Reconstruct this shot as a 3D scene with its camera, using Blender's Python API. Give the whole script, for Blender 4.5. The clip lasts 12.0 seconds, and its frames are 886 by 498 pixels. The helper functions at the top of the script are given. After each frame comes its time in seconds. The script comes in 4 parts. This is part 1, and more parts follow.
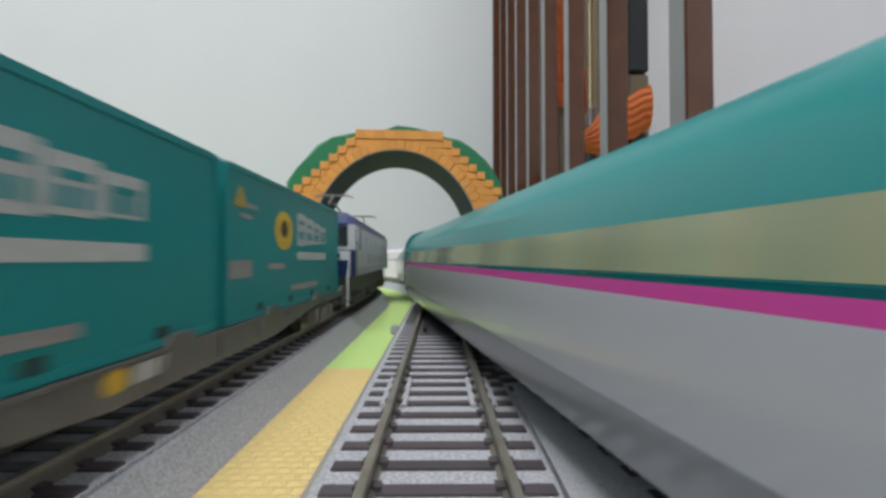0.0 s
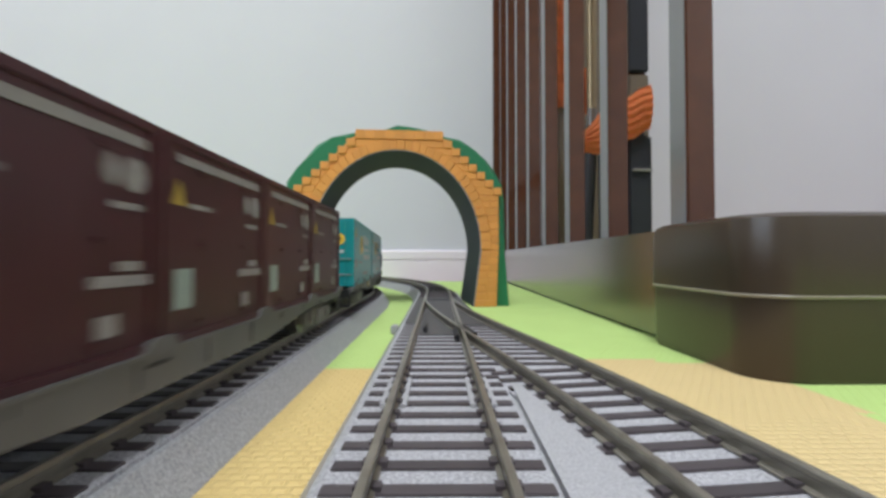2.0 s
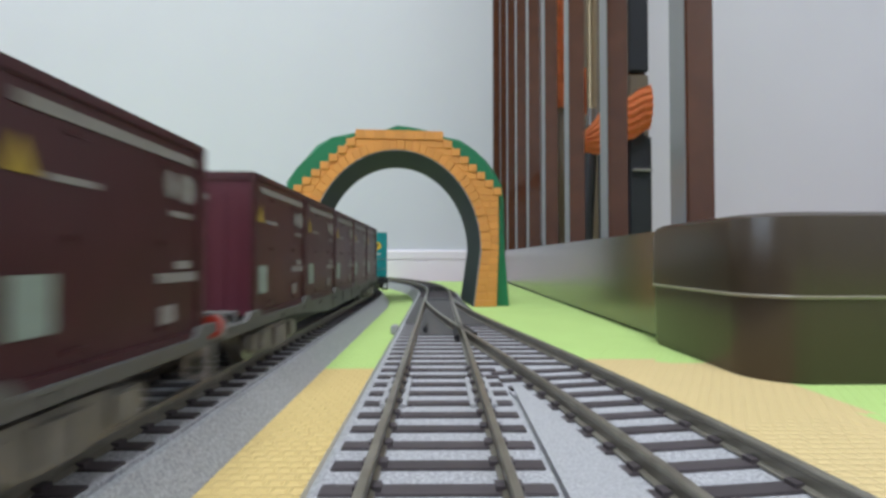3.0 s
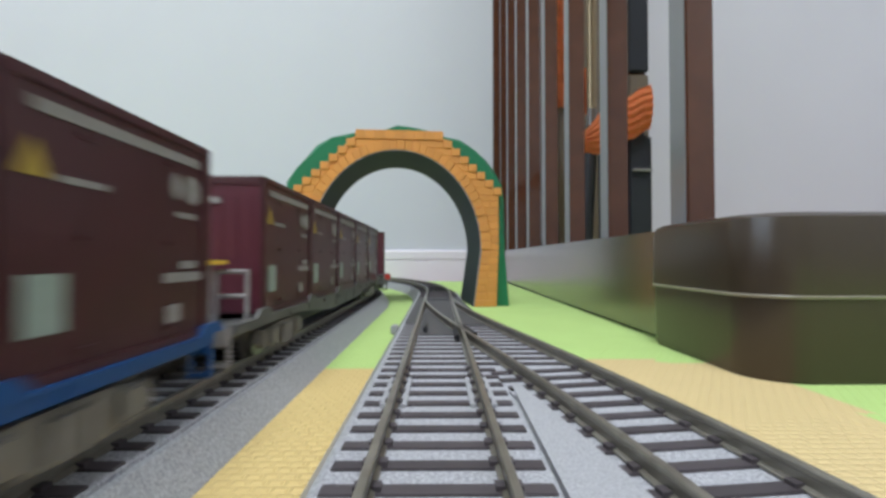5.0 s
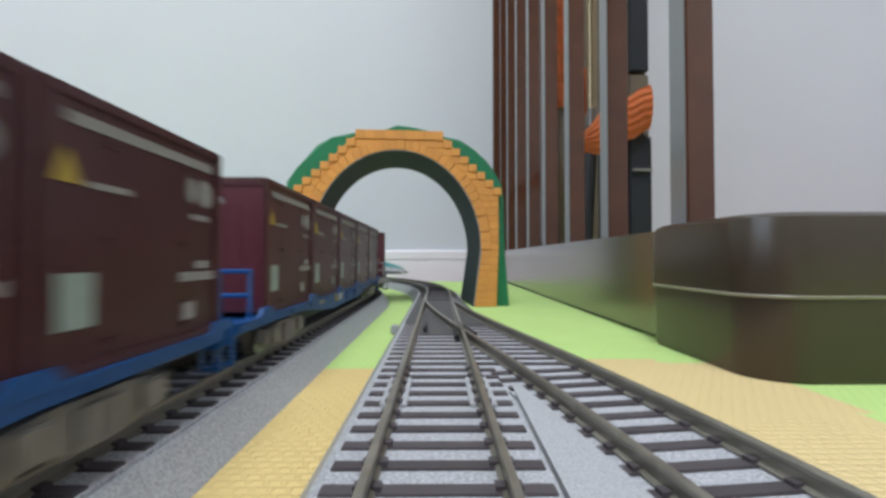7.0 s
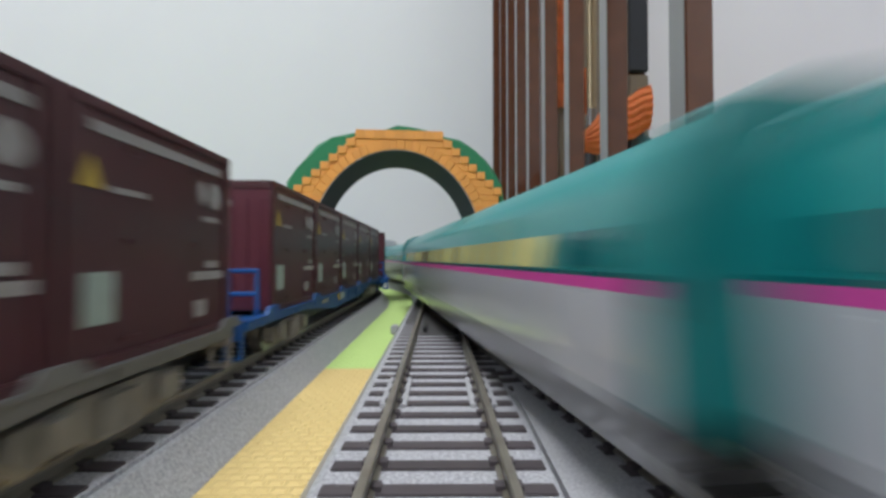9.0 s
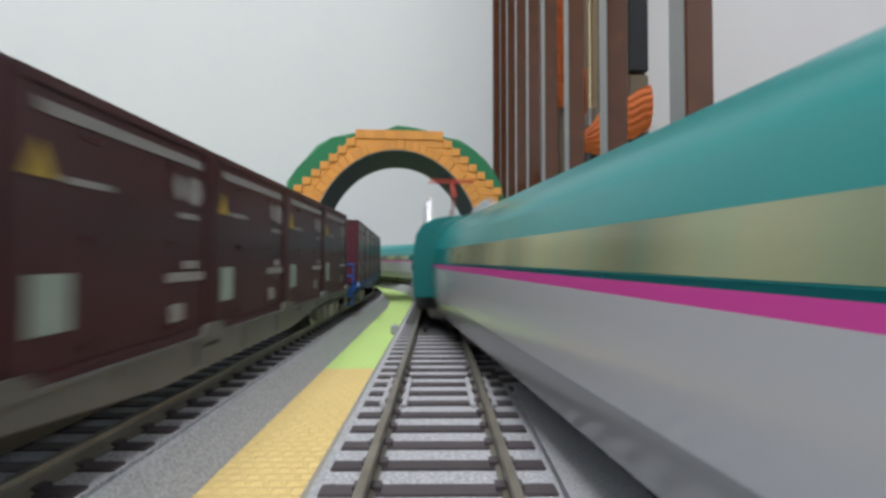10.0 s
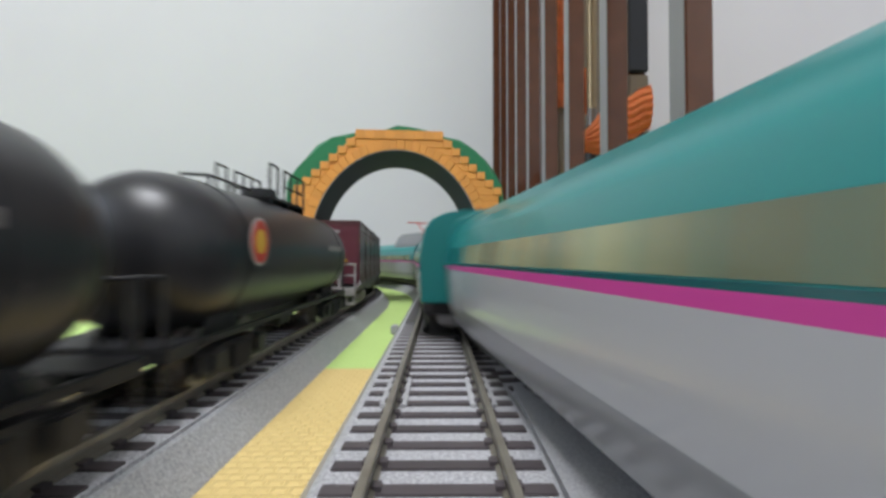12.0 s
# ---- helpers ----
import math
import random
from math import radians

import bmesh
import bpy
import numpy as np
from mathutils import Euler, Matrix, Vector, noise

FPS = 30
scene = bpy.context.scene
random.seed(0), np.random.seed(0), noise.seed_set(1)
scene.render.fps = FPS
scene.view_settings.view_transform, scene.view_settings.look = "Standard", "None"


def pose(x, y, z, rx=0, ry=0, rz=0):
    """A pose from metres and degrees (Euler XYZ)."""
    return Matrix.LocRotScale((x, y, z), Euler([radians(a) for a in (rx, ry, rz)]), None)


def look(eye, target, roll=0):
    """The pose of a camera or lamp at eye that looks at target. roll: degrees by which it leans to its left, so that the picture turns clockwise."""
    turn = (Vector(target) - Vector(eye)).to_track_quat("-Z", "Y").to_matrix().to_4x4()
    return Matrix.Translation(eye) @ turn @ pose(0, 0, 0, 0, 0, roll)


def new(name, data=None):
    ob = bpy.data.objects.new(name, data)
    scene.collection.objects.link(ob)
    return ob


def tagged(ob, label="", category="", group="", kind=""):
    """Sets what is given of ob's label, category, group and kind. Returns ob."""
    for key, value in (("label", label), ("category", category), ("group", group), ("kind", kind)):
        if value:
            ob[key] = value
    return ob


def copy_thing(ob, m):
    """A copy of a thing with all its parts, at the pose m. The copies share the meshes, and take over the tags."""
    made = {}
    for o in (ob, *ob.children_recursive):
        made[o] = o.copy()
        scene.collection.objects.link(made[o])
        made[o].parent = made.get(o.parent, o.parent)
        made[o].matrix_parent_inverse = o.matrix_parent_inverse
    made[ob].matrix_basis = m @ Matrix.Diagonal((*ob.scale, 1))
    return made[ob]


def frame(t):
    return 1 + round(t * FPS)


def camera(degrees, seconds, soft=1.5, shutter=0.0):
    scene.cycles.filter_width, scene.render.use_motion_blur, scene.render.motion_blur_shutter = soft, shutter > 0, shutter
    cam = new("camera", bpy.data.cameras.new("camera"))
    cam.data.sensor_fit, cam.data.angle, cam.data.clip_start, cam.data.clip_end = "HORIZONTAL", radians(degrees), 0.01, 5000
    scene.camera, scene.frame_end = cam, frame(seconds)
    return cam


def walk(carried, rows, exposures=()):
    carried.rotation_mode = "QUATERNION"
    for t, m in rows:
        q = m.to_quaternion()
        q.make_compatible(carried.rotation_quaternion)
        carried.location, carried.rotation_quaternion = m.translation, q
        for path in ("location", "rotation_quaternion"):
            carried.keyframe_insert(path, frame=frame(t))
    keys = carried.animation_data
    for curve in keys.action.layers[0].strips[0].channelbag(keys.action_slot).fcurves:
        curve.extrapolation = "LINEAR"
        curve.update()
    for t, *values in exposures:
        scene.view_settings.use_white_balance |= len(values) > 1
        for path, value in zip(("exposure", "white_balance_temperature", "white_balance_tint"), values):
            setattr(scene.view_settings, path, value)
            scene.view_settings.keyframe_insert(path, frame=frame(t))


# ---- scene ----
cam = camera(87.4, 12.0, soft=3.1, shutter=0.9)
EYE = pose(0, 0, 0.0372, 91.19, 0, -0.56)
walk(cam, [(0.0, EYE), (12.0, EYE)], exposures=[(0.0, -0.05, 6550, 10), (0.8, -0.05, 6550, 10), (2.0, 0.0, 6500, 10), (2.6, 0.0, 6240, 8),
     (7.2, 0.0, 6240, 8), (8.4, 0.05, 6350, 9), (9.3, 0.07, 6520, 10), (12.0, 0.09, 6620, 10)])

# ---- light ----
world = bpy.data.worlds.new("world")
scene.world = world
world.use_nodes = True
wn = world.node_tree.nodes
sky = wn.new("ShaderNodeTexSky")
sky.sky_type, sky.sun_disc = "NISHITA", False
sky.sun_elevation, sky.sun_rotation = radians(40), radians(200)
world.node_tree.links.new(sky.outputs[0], wn["Background"].inputs[0])
wn["Background"].inputs[1].default_value = 0.1


def area_lamp(name, m, sx, sy, watts, color):
    d = bpy.data.lights.new(name, "AREA")
    d.shape, d.size, d.size_y, d.energy, d.color = "RECTANGLE", sx, sy, watts, color
    ob = new(name, d)
    ob.matrix_basis = m
    return ob


ROOM = dict(x0=-2.0, x1=1.15, y0=-2.7, y1=0.866, h=2.4)
area_lamp("window_light", look((-1.94, -1.0, 1.3), (0.0, -0.6, 0.9)), 1.7, 1.3, 22, (0.76, 0.87, 1.0))
area_lamp("ceiling_light_glow", look((-0.1, -0.7, 2.31), (-0.1, -0.701, 0)), 0.9, 0.9, 60, (0.90, 0.93, 1.0))


# ---- materials ----
def material(name, color, rough=0.5, metal=0.0, var=0.12, scale=40.0, bump=0.0, bump_scale=400.0, dirt=None, dirt_scale=25.0,
             dirt_amount=0.5, random_amount=0.0, coat=0.0):
    m = bpy.data.materials.new(name)
    m.use_nodes = True
    n, l = m.node_tree.nodes, m.node_tree.links
    b = n["Principled BSDF"]
    b.inputs["Roughness"].default_value, b.inputs["Metallic"].default_value = rough, metal
    b.inputs["Coat Weight"].default_value = coat
    co = n.new("ShaderNodeTexCoord")
    nz = n.new("ShaderNodeTexNoise")
    nz.inputs["Scale"].default_value, nz.inputs["Detail"].default_value = scale, 6
    l.new(co.outputs["Object"], nz.inputs["Vector"])
    mix = n.new("ShaderNodeMix")
    mix.data_type = "RGBA"
    mix.inputs[6].default_value = (*[c * (1 - var) for c in color], 1)
    mix.inputs[7].default_value = (*[min(1, c * (1 + var)) for c in color], 1)
    l.new(nz.outputs["Fac"], mix.inputs[0])
    out = mix.outputs[2]
    if dirt:
        n2 = n.new("ShaderNodeTexNoise")
        n2.inputs["Scale"].default_value, n2.inputs["Detail"].default_value = dirt_scale, 8
        l.new(co.outputs["Object"], n2.inputs["Vector"])
        r = n.new("ShaderNodeValToRGB")
        r.color_ramp.elements[0].position, r.color_ramp.elements[1].position = 0.5, 0.72
        r.color_ramp.elements[1].color = (dirt_amount, dirt_amount, dirt_amount, 1)
        l.new(n2.outputs["Fac"], r.inputs[0])
        mx = n.new("ShaderNodeMix")
        mx.data_type = "RGBA"
        mx.inputs[7].default_value = (*dirt, 1)
        l.new(r.outputs[0], mx.inputs[0])
        l.new(out, mx.inputs[6])
        out = mx.outputs[2]
    if random_amount:
        oi = n.new("ShaderNodeObjectInfo")
        mr = n.new("ShaderNodeMapRange")
        mr.inputs[3].default_value, mr.inputs[4].default_value = 1 - random_amount, 1 + random_amount
        l.new(oi.outputs["Random"], mr.inputs[0])
        hv = n.new("ShaderNodeHueSaturation")
        l.new(mr.outputs[0], hv.inputs["Value"])
        l.new(out, hv.inputs["Color"])
        out = hv.outputs[0]
    l.new(out, b.inputs["Base Color"])
    if bump:
        n3 = n.new("ShaderNodeTexNoise")
        n3.inputs["Scale"].default_value, n3.inputs["Detail"].default_value = bump_scale, 5
        l.new(co.outputs["Object"], n3.inputs["Vector"])
        bp = n.new("ShaderNodeBump")
        bp.inputs["Strength"].default_value, bp.inputs["Distance"].default_value = bump, 0.001
        l.new(n3.outputs["Fac"], bp.inputs["Height"])
        l.new(bp.outputs[0], b.inputs["Normal"])
    return m


def speckled(name, dark, light, scale, rough=0.9, bump=0.4):
    """Fine granular plastic that imitates ballast."""
    m = material(name, dark, rough, bump=bump, bump_scale=scale * 0.6)
    n, l = m.node_tree.nodes, m.node_tree.links
    co = n.new("ShaderNodeTexCoord")
    vor = n.new("ShaderNodeTexNoise")
    vor.inputs["Scale"].default_value, vor.inputs["Detail"].default_value, vor.inputs["Roughness"].default_value = scale, 3, 0.7
    l.new(co.outputs["Object"], vor.inputs["Vector"])
    r = n.new("ShaderNodeValToRGB")
    e = r.color_ramp.elements
    e[0].position, e[1].position = 0.34, 0.66
    e[0].color, e[1].color = (*dark, 1), (*light, 1)
    l.new(vor.outputs["Fac"], r.inputs[0])
    l.new(r.outputs[0], n["Principled BSDF"].inputs["Base Color"])
    return m


def woven_foam(name, color):
    """Foam mat with a small embossed basket weave."""
    m = material(name, color, 0.75, var=0.08, scale=30, random_amount=0.03)
    n, l = m.node_tree.nodes, m.node_tree.links
    co = n.new("ShaderNodeTexCoord")
    ch = n.new("ShaderNodeTexBrick")
    ch.inputs["Scale"].default_value = 1.0
    ch.inputs["Brick Width"].default_value, ch.inputs["Row Height"].default_value = 0.0030, 0.0024
    ch.inputs["Mortar Size"].default_value, ch.inputs["Mortar Smooth"].default_value = 0.0007, 1.0
    l.new(co.outputs["Object"], ch.inputs["Vector"])
    bp = n.new("ShaderNodeBump")
    bp.invert = True
    bp.inputs["Strength"].default_value, bp.inputs["Distance"].default_value = 0.7, 0.0006
    l.new(ch.outputs["Fac"], bp.inputs["Height"])
    l.new(bp.outputs[0], n["Principled BSDF"].inputs["Normal"])
    return m


M = dict(
    wall=material("wallpaper_white", (0.594, 0.596, 0.625), 0.85, var=0.03, scale=6, bump=0.25, bump_scale=500),
    ceiling=material("ceiling_white", (0.8, 0.8, 0.79), 0.9, var=0.02),
    floor=material("floor_wood", (0.32, 0.19, 0.1), 0.4, var=0.25, scale=12),
    base=material("baseboard_white", (0.8, 0.75, 0.775), 0.45, var=0.02),
    wood=material("dark_lacquered_wood", (0.085, 0.03, 0.013), 0.2, var=0.35, scale=60, bump=0.05, coat=0.4),
    olive_wood=material("olive_brown_veneer", (0.1, 0.07, 0.038), 0.35, var=0.2, scale=25, coat=0.3),
    strip=material("satin_grey", (0.19, 0.185, 0.19), 0.3, var=0.12, scale=14, coat=0.3),
    rail_wood=material("brown_lacquered_board", (0.075, 0.05, 0.028), 0.22, var=0.2, scale=40, coat=0.9),
    block=material("dark_brown_plastic", (0.047, 0.033, 0.021), 0.28, var=0.12, scale=30, bump=0.06, bump_scale=900),
    bronze=material("dark_bronze", (0.22, 0.16, 0.09), 0.18, 0.8, var=0.15),
    seam=material("worn_seam", (0.25, 0.22, 0.17), 0.4),
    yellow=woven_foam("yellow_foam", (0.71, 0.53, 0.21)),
    # The yellow foam again, with glare put into a paler colour.
    apricot=woven_foam("glare_apricot_foam", (0.67, 0.515, 0.245)),
    green=woven_foam("lime_foam", (0.5, 0.69, 0.22)),
    ballast=speckled("grey_ballast_plastic", (0.24, 0.24, 0.25), (0.54, 0.54, 0.56), 1700),
    infill=speckled("pale_grey_infill", (0.3, 0.3, 0.31), (0.46, 0.46, 0.47), 2200, rough=0.8, bump=0.2),
    shoulder=speckled("grey_roadbed_plastic", (0.26, 0.265, 0.27), (0.46, 0.47, 0.48), 1500, rough=0.45, bump=0.1),
    plate=material("switch_plate_grey", (0.07, 0.068, 0.068), 0.6, var=0.15, scale=300),
    sleeper=material("sleeper_brown_plastic", (0.066, 0.055, 0.058), 0.6, var=0.2, scale=300, random_amount=0.15),
    rail=material("rail_nickel_silver", (0.27, 0.25, 0.205), 0.36, 0.55, var=0.3, scale=200, dirt=(0.15, 0.13, 0.095), dirt_scale=150),
    bright=material("bright_metal", (0.55, 0.52, 0.45), 0.3, 0.9),
    black=material("black_plastic", (0.012, 0.012, 0.013), 0.5, var=0.2),
    brick=material("tunnel_orange_plastic", (0.66, 0.285, 0.065), 0.42, var=0.08, scale=60, random_amount=0.07),
    hill=material("tunnel_green_plastic", (0.015, 0.17, 0.075), 0.4, var=0.15, scale=30),
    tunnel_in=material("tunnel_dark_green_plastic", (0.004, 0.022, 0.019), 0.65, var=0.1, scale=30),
    orange=material("orange_knit", (0.8, 0.25, 0.085), 0.9, var=0.15, scale=200, bump=0.8, bump_scale=260),
    navy=material("dark_navy_fabric", (0.014, 0.015, 0.02), 0.85, var=0.2, bump=0.3),
    chrome=material("chrome", (0.7, 0.7, 0.68), 0.15, 1.0),
    teal=material("teal_green_gloss", (0.004, 0.19, 0.182), 0.3, var=0.03, scale=10, coat=0.1),
    skirt=material("skirt_grey_gloss", (0.33, 0.33, 0.34), 0.25, var=0.06, scale=30, coat=0.3),
    pink=material("magenta_stripe", (0.68, 0.075, 0.35), 0.3, var=0.03),
    silver=material("pale_grey_gloss", (0.55, 0.55, 0.56), 0.25, var=0.03, scale=10, coat=0.4),
    # Window glow and glints are painted as base colour and mottling, without emission.
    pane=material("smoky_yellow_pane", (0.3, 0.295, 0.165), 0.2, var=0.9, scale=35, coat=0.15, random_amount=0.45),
    pane_lit=material("painted_glow_pane", (0.46, 0.42, 0.165), 0.18, var=0.95, scale=35, coat=0.15, random_amount=0.35),
    dark_pane=material("dark_teal_pane", (0.004, 0.1, 0.105), 0.12, var=0.2, scale=60, coat=0.3),
    end_teal=material("matt_teal_rubber", (0.002, 0.15, 0.145), 0.4, var=0.08),
    dim_teal=material("dark_teal_band", (0.0, 0.08, 0.085), 0.2, var=0.05, coat=0.4),
    under=material("underframe_grey", (0.1, 0.1, 0.1), 0.6, var=0.3, scale=120),
    cont_green=material("container_teal", (0.006, 0.24, 0.245), 0.34, var=0.06, scale=25, bump=0.05),
    cont_brown=material("container_maroon", (0.068, 0.02, 0.024), 0.36, var=0.15, scale=60, bump=0.04, coat=0.06, dirt=(0.035, 0.014, 0.014), dirt_scale=60),
    cont_crimson=material("container_crimson", (0.095, 0.018, 0.03), 0.45, var=0.12, scale=60, bump=0.08),
    mark_white=material("white_print", (0.5, 0.5, 0.48), 0.6, var=0.25, scale=500),
    mark_grey=material("faded_white_print", (0.29, 0.27, 0.26), 0.6, var=0.35, scale=700),
    mark_yellow=material("yellow_print", (0.72, 0.45, 0.04), 0.5, var=0.1, scale=300),
    mark_ochre=material("faded_yellow_print", (0.42, 0.29, 0.05), 0.55, var=0.3, scale=500),
    mark_dark=material("black_print", (0.02, 0.02, 0.02), 0.5),
    mark_red=material("red_print", (0.55, 0.05, 0.03), 0.5),
    mark_mint=material("pale_green_label", (0.3, 0.36, 0.32), 0.5, var=0.15, scale=500),
    wagon_grey=material("wagon_grey", (0.135, 0.135, 0.128), 0.5, var=0.25, scale=80, dirt=(0.1, 0.09, 0.075)),
    wagon_blue=material("wagon_blue", (0.01, 0.075, 0.25), 0.4, var=0.1, scale=60),
    bogie=material("weathered_bogie_grey", (0.18, 0.17, 0.148), 0.6, var=0.3, scale=200, dirt=(0.13, 0.11, 0.08), dirt_scale=120),
    wheel=material("wheel_steel", (0.25, 0.24, 0.22), 0.35, 0.8),
    tank=material("black_tank_gloss", (0.014, 0.014, 0.016), 0.36, var=0.2, bump=0.04, bump_scale=200),
    loco_white=material("loco_pale_grey", (0.52, 0.53, 0.55), 0.35, var=0.04),
    loco_grey=material("loco_mid_grey", (0.36, 0.38, 0.42), 0.35, var=0.05),
    loco_blue=material("loco_blue", (0.009, 0.02, 0.075), 0.3, var=0.06),
    roof_blue=material("loco_roof_blue", (0.03, 0.045, 0.12), 0.45, var=0.1),
    glass=material("dark_glass", (0.03, 0.035, 0.04), 0.06, coat=0.5),
    lamp=material("white_acrylic", (0.85, 0.85, 0.83), 0.4),
)


M["rail_wood"].node_tree.nodes["Principled BSDF"].inputs["Coat Roughness"].default_value = 0.25


# ---- mesh tools (all in millimetres) ----
MM = 0.001


def part(name, bm, mat, parent=None, label="", kind="", smooth=False):
    me = bpy.data.meshes.new(name)
    bmesh.ops.recalc_face_normals(bm, faces=bm.faces)
    bm.to_mesh(me)
    bm.free()
    me.transform(Matrix.Scale(MM, 4))
    me.materials.append(M[mat])
    if smooth:
        for p in me.polygons:
            p.use_smooth = True
        me.set_sharp_from_angle(angle=radians(35))
    ob = new(name, me)
    ob.parent = parent
    return tagged(ob, label=label, kind=kind)


def again(ob, name, m, parent):
    """Another object on the same mesh."""
    o = new(name, ob.data)
    o.parent = parent
    o.matrix_basis = m
    return o


def mesh():
    return bmesh.new()


def box(bm, x0, x1, y0, y1, z0, z1, bevel=0.0):
    made = bmesh.ops.create_cube(bm, size=1.0, matrix=Matrix.LocRotScale(((x0 + x1) / 2, (y0 + y1) / 2, (z0 + z1) / 2), None, (x1 - x0, y1 - y0, z1 - z0)))
    if bevel:
        vs = set(made["verts"])
        bmesh.ops.bevel(bm, geom=[e for e in bm.edges if e.verts[0] in vs], offset=bevel, segments=2, affect="EDGES", clamp_overlap=True)
    return bm


def rod(bm, p0, p1, r, seg=10, r2=None):
    p0, p1 = Vector(p0), Vector(p1)
    d = p1 - p0
    m = Matrix.Translation((p0 + p1) / 2) @ d.to_track_quat("Z", "Y").to_matrix().to_4x4()
    bmesh.ops.create_cone(bm, cap_ends=True, segments=seg, radius1=r, radius2=r if r2 is None else r2, depth=d.length, matrix=m)
    return bm


def extrude(bm, outline, axis, a, b):
    """A closed outline of (u, v) pairs pushed along an axis from a to b. axis x: (y, z), y: (x, z), z: (x, y)."""
    put = {"x": lambda u, v, w: (w, u, v), "y": lambda u, v, w: (u, w, v), "z": lambda u, v, w: (u, v, w)}[axis]
    lo = [bm.verts.new(put(u, v, a)) for u, v in outline]
    hi = [bm.verts.new(put(u, v, b)) for u, v in outline]
    bm.faces.new(lo), bm.faces.new(hi[::-1])
    for i in range(len(lo)):
        j = (i + 1) % len(lo)
        bm.faces.new((lo[i], lo[j], hi[j], hi[i]))
    return bm


def loft(bm, rings, closed=True, caps=True):
    vs = [[bm.verts.new(p) for p in ring] for ring in rings]
    n = len(vs[0])
    for a, b in zip(vs, vs[1:]):
        for i in range(n if closed else n - 1):
            j = (i + 1) % n
            bm.faces.new((a[i], a[j], b[j], b[i]))
    if caps and closed:
        bm.faces.new(vs[0][::-1]), bm.faces.new(vs[-1])
    return bm


def thing(name, label, category, group="", kind=""):
    return tagged(new(name), label, category, group, kind)


# ---- the lines of the tracks (metres) ----
# A closed oval: it runs away along +y, turns to the left at the far wall and comes back behind the camera.
ZR = 0.010
SPACING = 0.060


def oval(straight, start=0.375, big=0.55, small=0.34, step=0.002):
    segs = [(start, 0.0), (big * radians(33), 1 / big), (small * radians(114), 1 / small), (big * radians(33), 1 / big), (straight, 0.0)]
    width = 2 * big * (1 - math.cos(radians(33))) + 2 * small * math.cos(radians(33))
    segs += [(math.pi * width / 2, 2 / width), (straight - start, 0.0)]
    x, y, a, pts = 0.0, 0.0, 0.0, []
    for length, k in segs:
        n = max(1, round(length / step))
        h = length / n
        for _ in range(n):
            pts.append((x, y, a))
            x -= math.sin(a + k * h / 2) * h
            y += math.cos(a + k * h / 2) * h
            a += k * h
    return np.array(pts)


def smooth(u):
    u = min(1.0, max(0.0, u))
    return u * u * (3 - 2 * u)


def siding(y):
    """How far the outer siding lies from the middle track."""
    return 0.0415 * smooth((0.325 - y) / 0.325) + 0.013 * smooth((0.051 - y) / 0.1) + 0.01 * smooth((-0.1 - y) / 0.4)


class Line:
    def __init__(self, pts):
        self.p = np.vstack([pts[:, :2], pts[:1, :2]])
        d = np.hypot(*np.diff(self.p, axis=0).T)
        self.s = np.concatenate([[0], np.cumsum(d)])
        self.length = self.s[-1]

    def at(self, s):
        s = s % self.length
        return Vector((np.interp(s, self.s, self.p[:, 0]), np.interp(s, self.s, self.p[:, 1]), 0))

    def s_of_y(self, y):
        """The place on the camera's side of the oval at that y."""
        i = min((k for k in range(len(self.p)) if self.p[k, 0] > -0.2), key=lambda k: abs(self.p[k, 1] - y))
        return self.s[i]

    def seat(self, s, half):
        """The pose of a vehicle whose two pivots lie half a wheelbase before and behind s."""
        a, b = self.at(s - half), self.at(s + half)
        d = (b - a).normalized()
        c = (a + b) / 2
        return Matrix(((d.y, d.x, 0, c.x), (-d.x, d.y, 0, c.y), (0, 0, 1, ZR), (0, 0, 0, 1)))

    def side(self, s, off):
        a, b = self.at(s - 0.001), self.at(s + 0.001)
        d = (b - a).normalized()
        c = self.at(s)
        return Vector((c.x + d.y * off, c.y - d.x * off, 0)), d


def shifted(pts, off):
    """off(y, x): to the right of the running line."""
    out = pts.copy()
    for i, (x, y, a) in enumerate(pts):
        o = off(x, y)
        out[i, 0], out[i, 1] = x + math.cos(a) * o, y + math.sin(a) * o
    return out


def outer_offset(x, y):
    return siding(y) * (1 - smooth((-1.0 - y) / 0.5)) if x > -0.05 and y < 0.34 else 0.0


E_SPEED, E_CAR, E_END = 0.48, 0.3125, 0.350
E_LOOP = E_SPEED * 7.757 + E_END + 8 * E_CAR
STRAIGHT = 2.03
for _ in range(3):
    oval_pts = oval(STRAIGHT)
    express_line = Line(shifted(oval_pts, outer_offset))
    STRAIGHT += (E_LOOP - express_line.length) / 2
middle_line = Line(oval_pts)
goods_pts = oval(STRAIGHT, 0.335, 0.49, 0.28)
goods_pts[:, 0] -= SPACING
goods_line = Line(goods_pts)


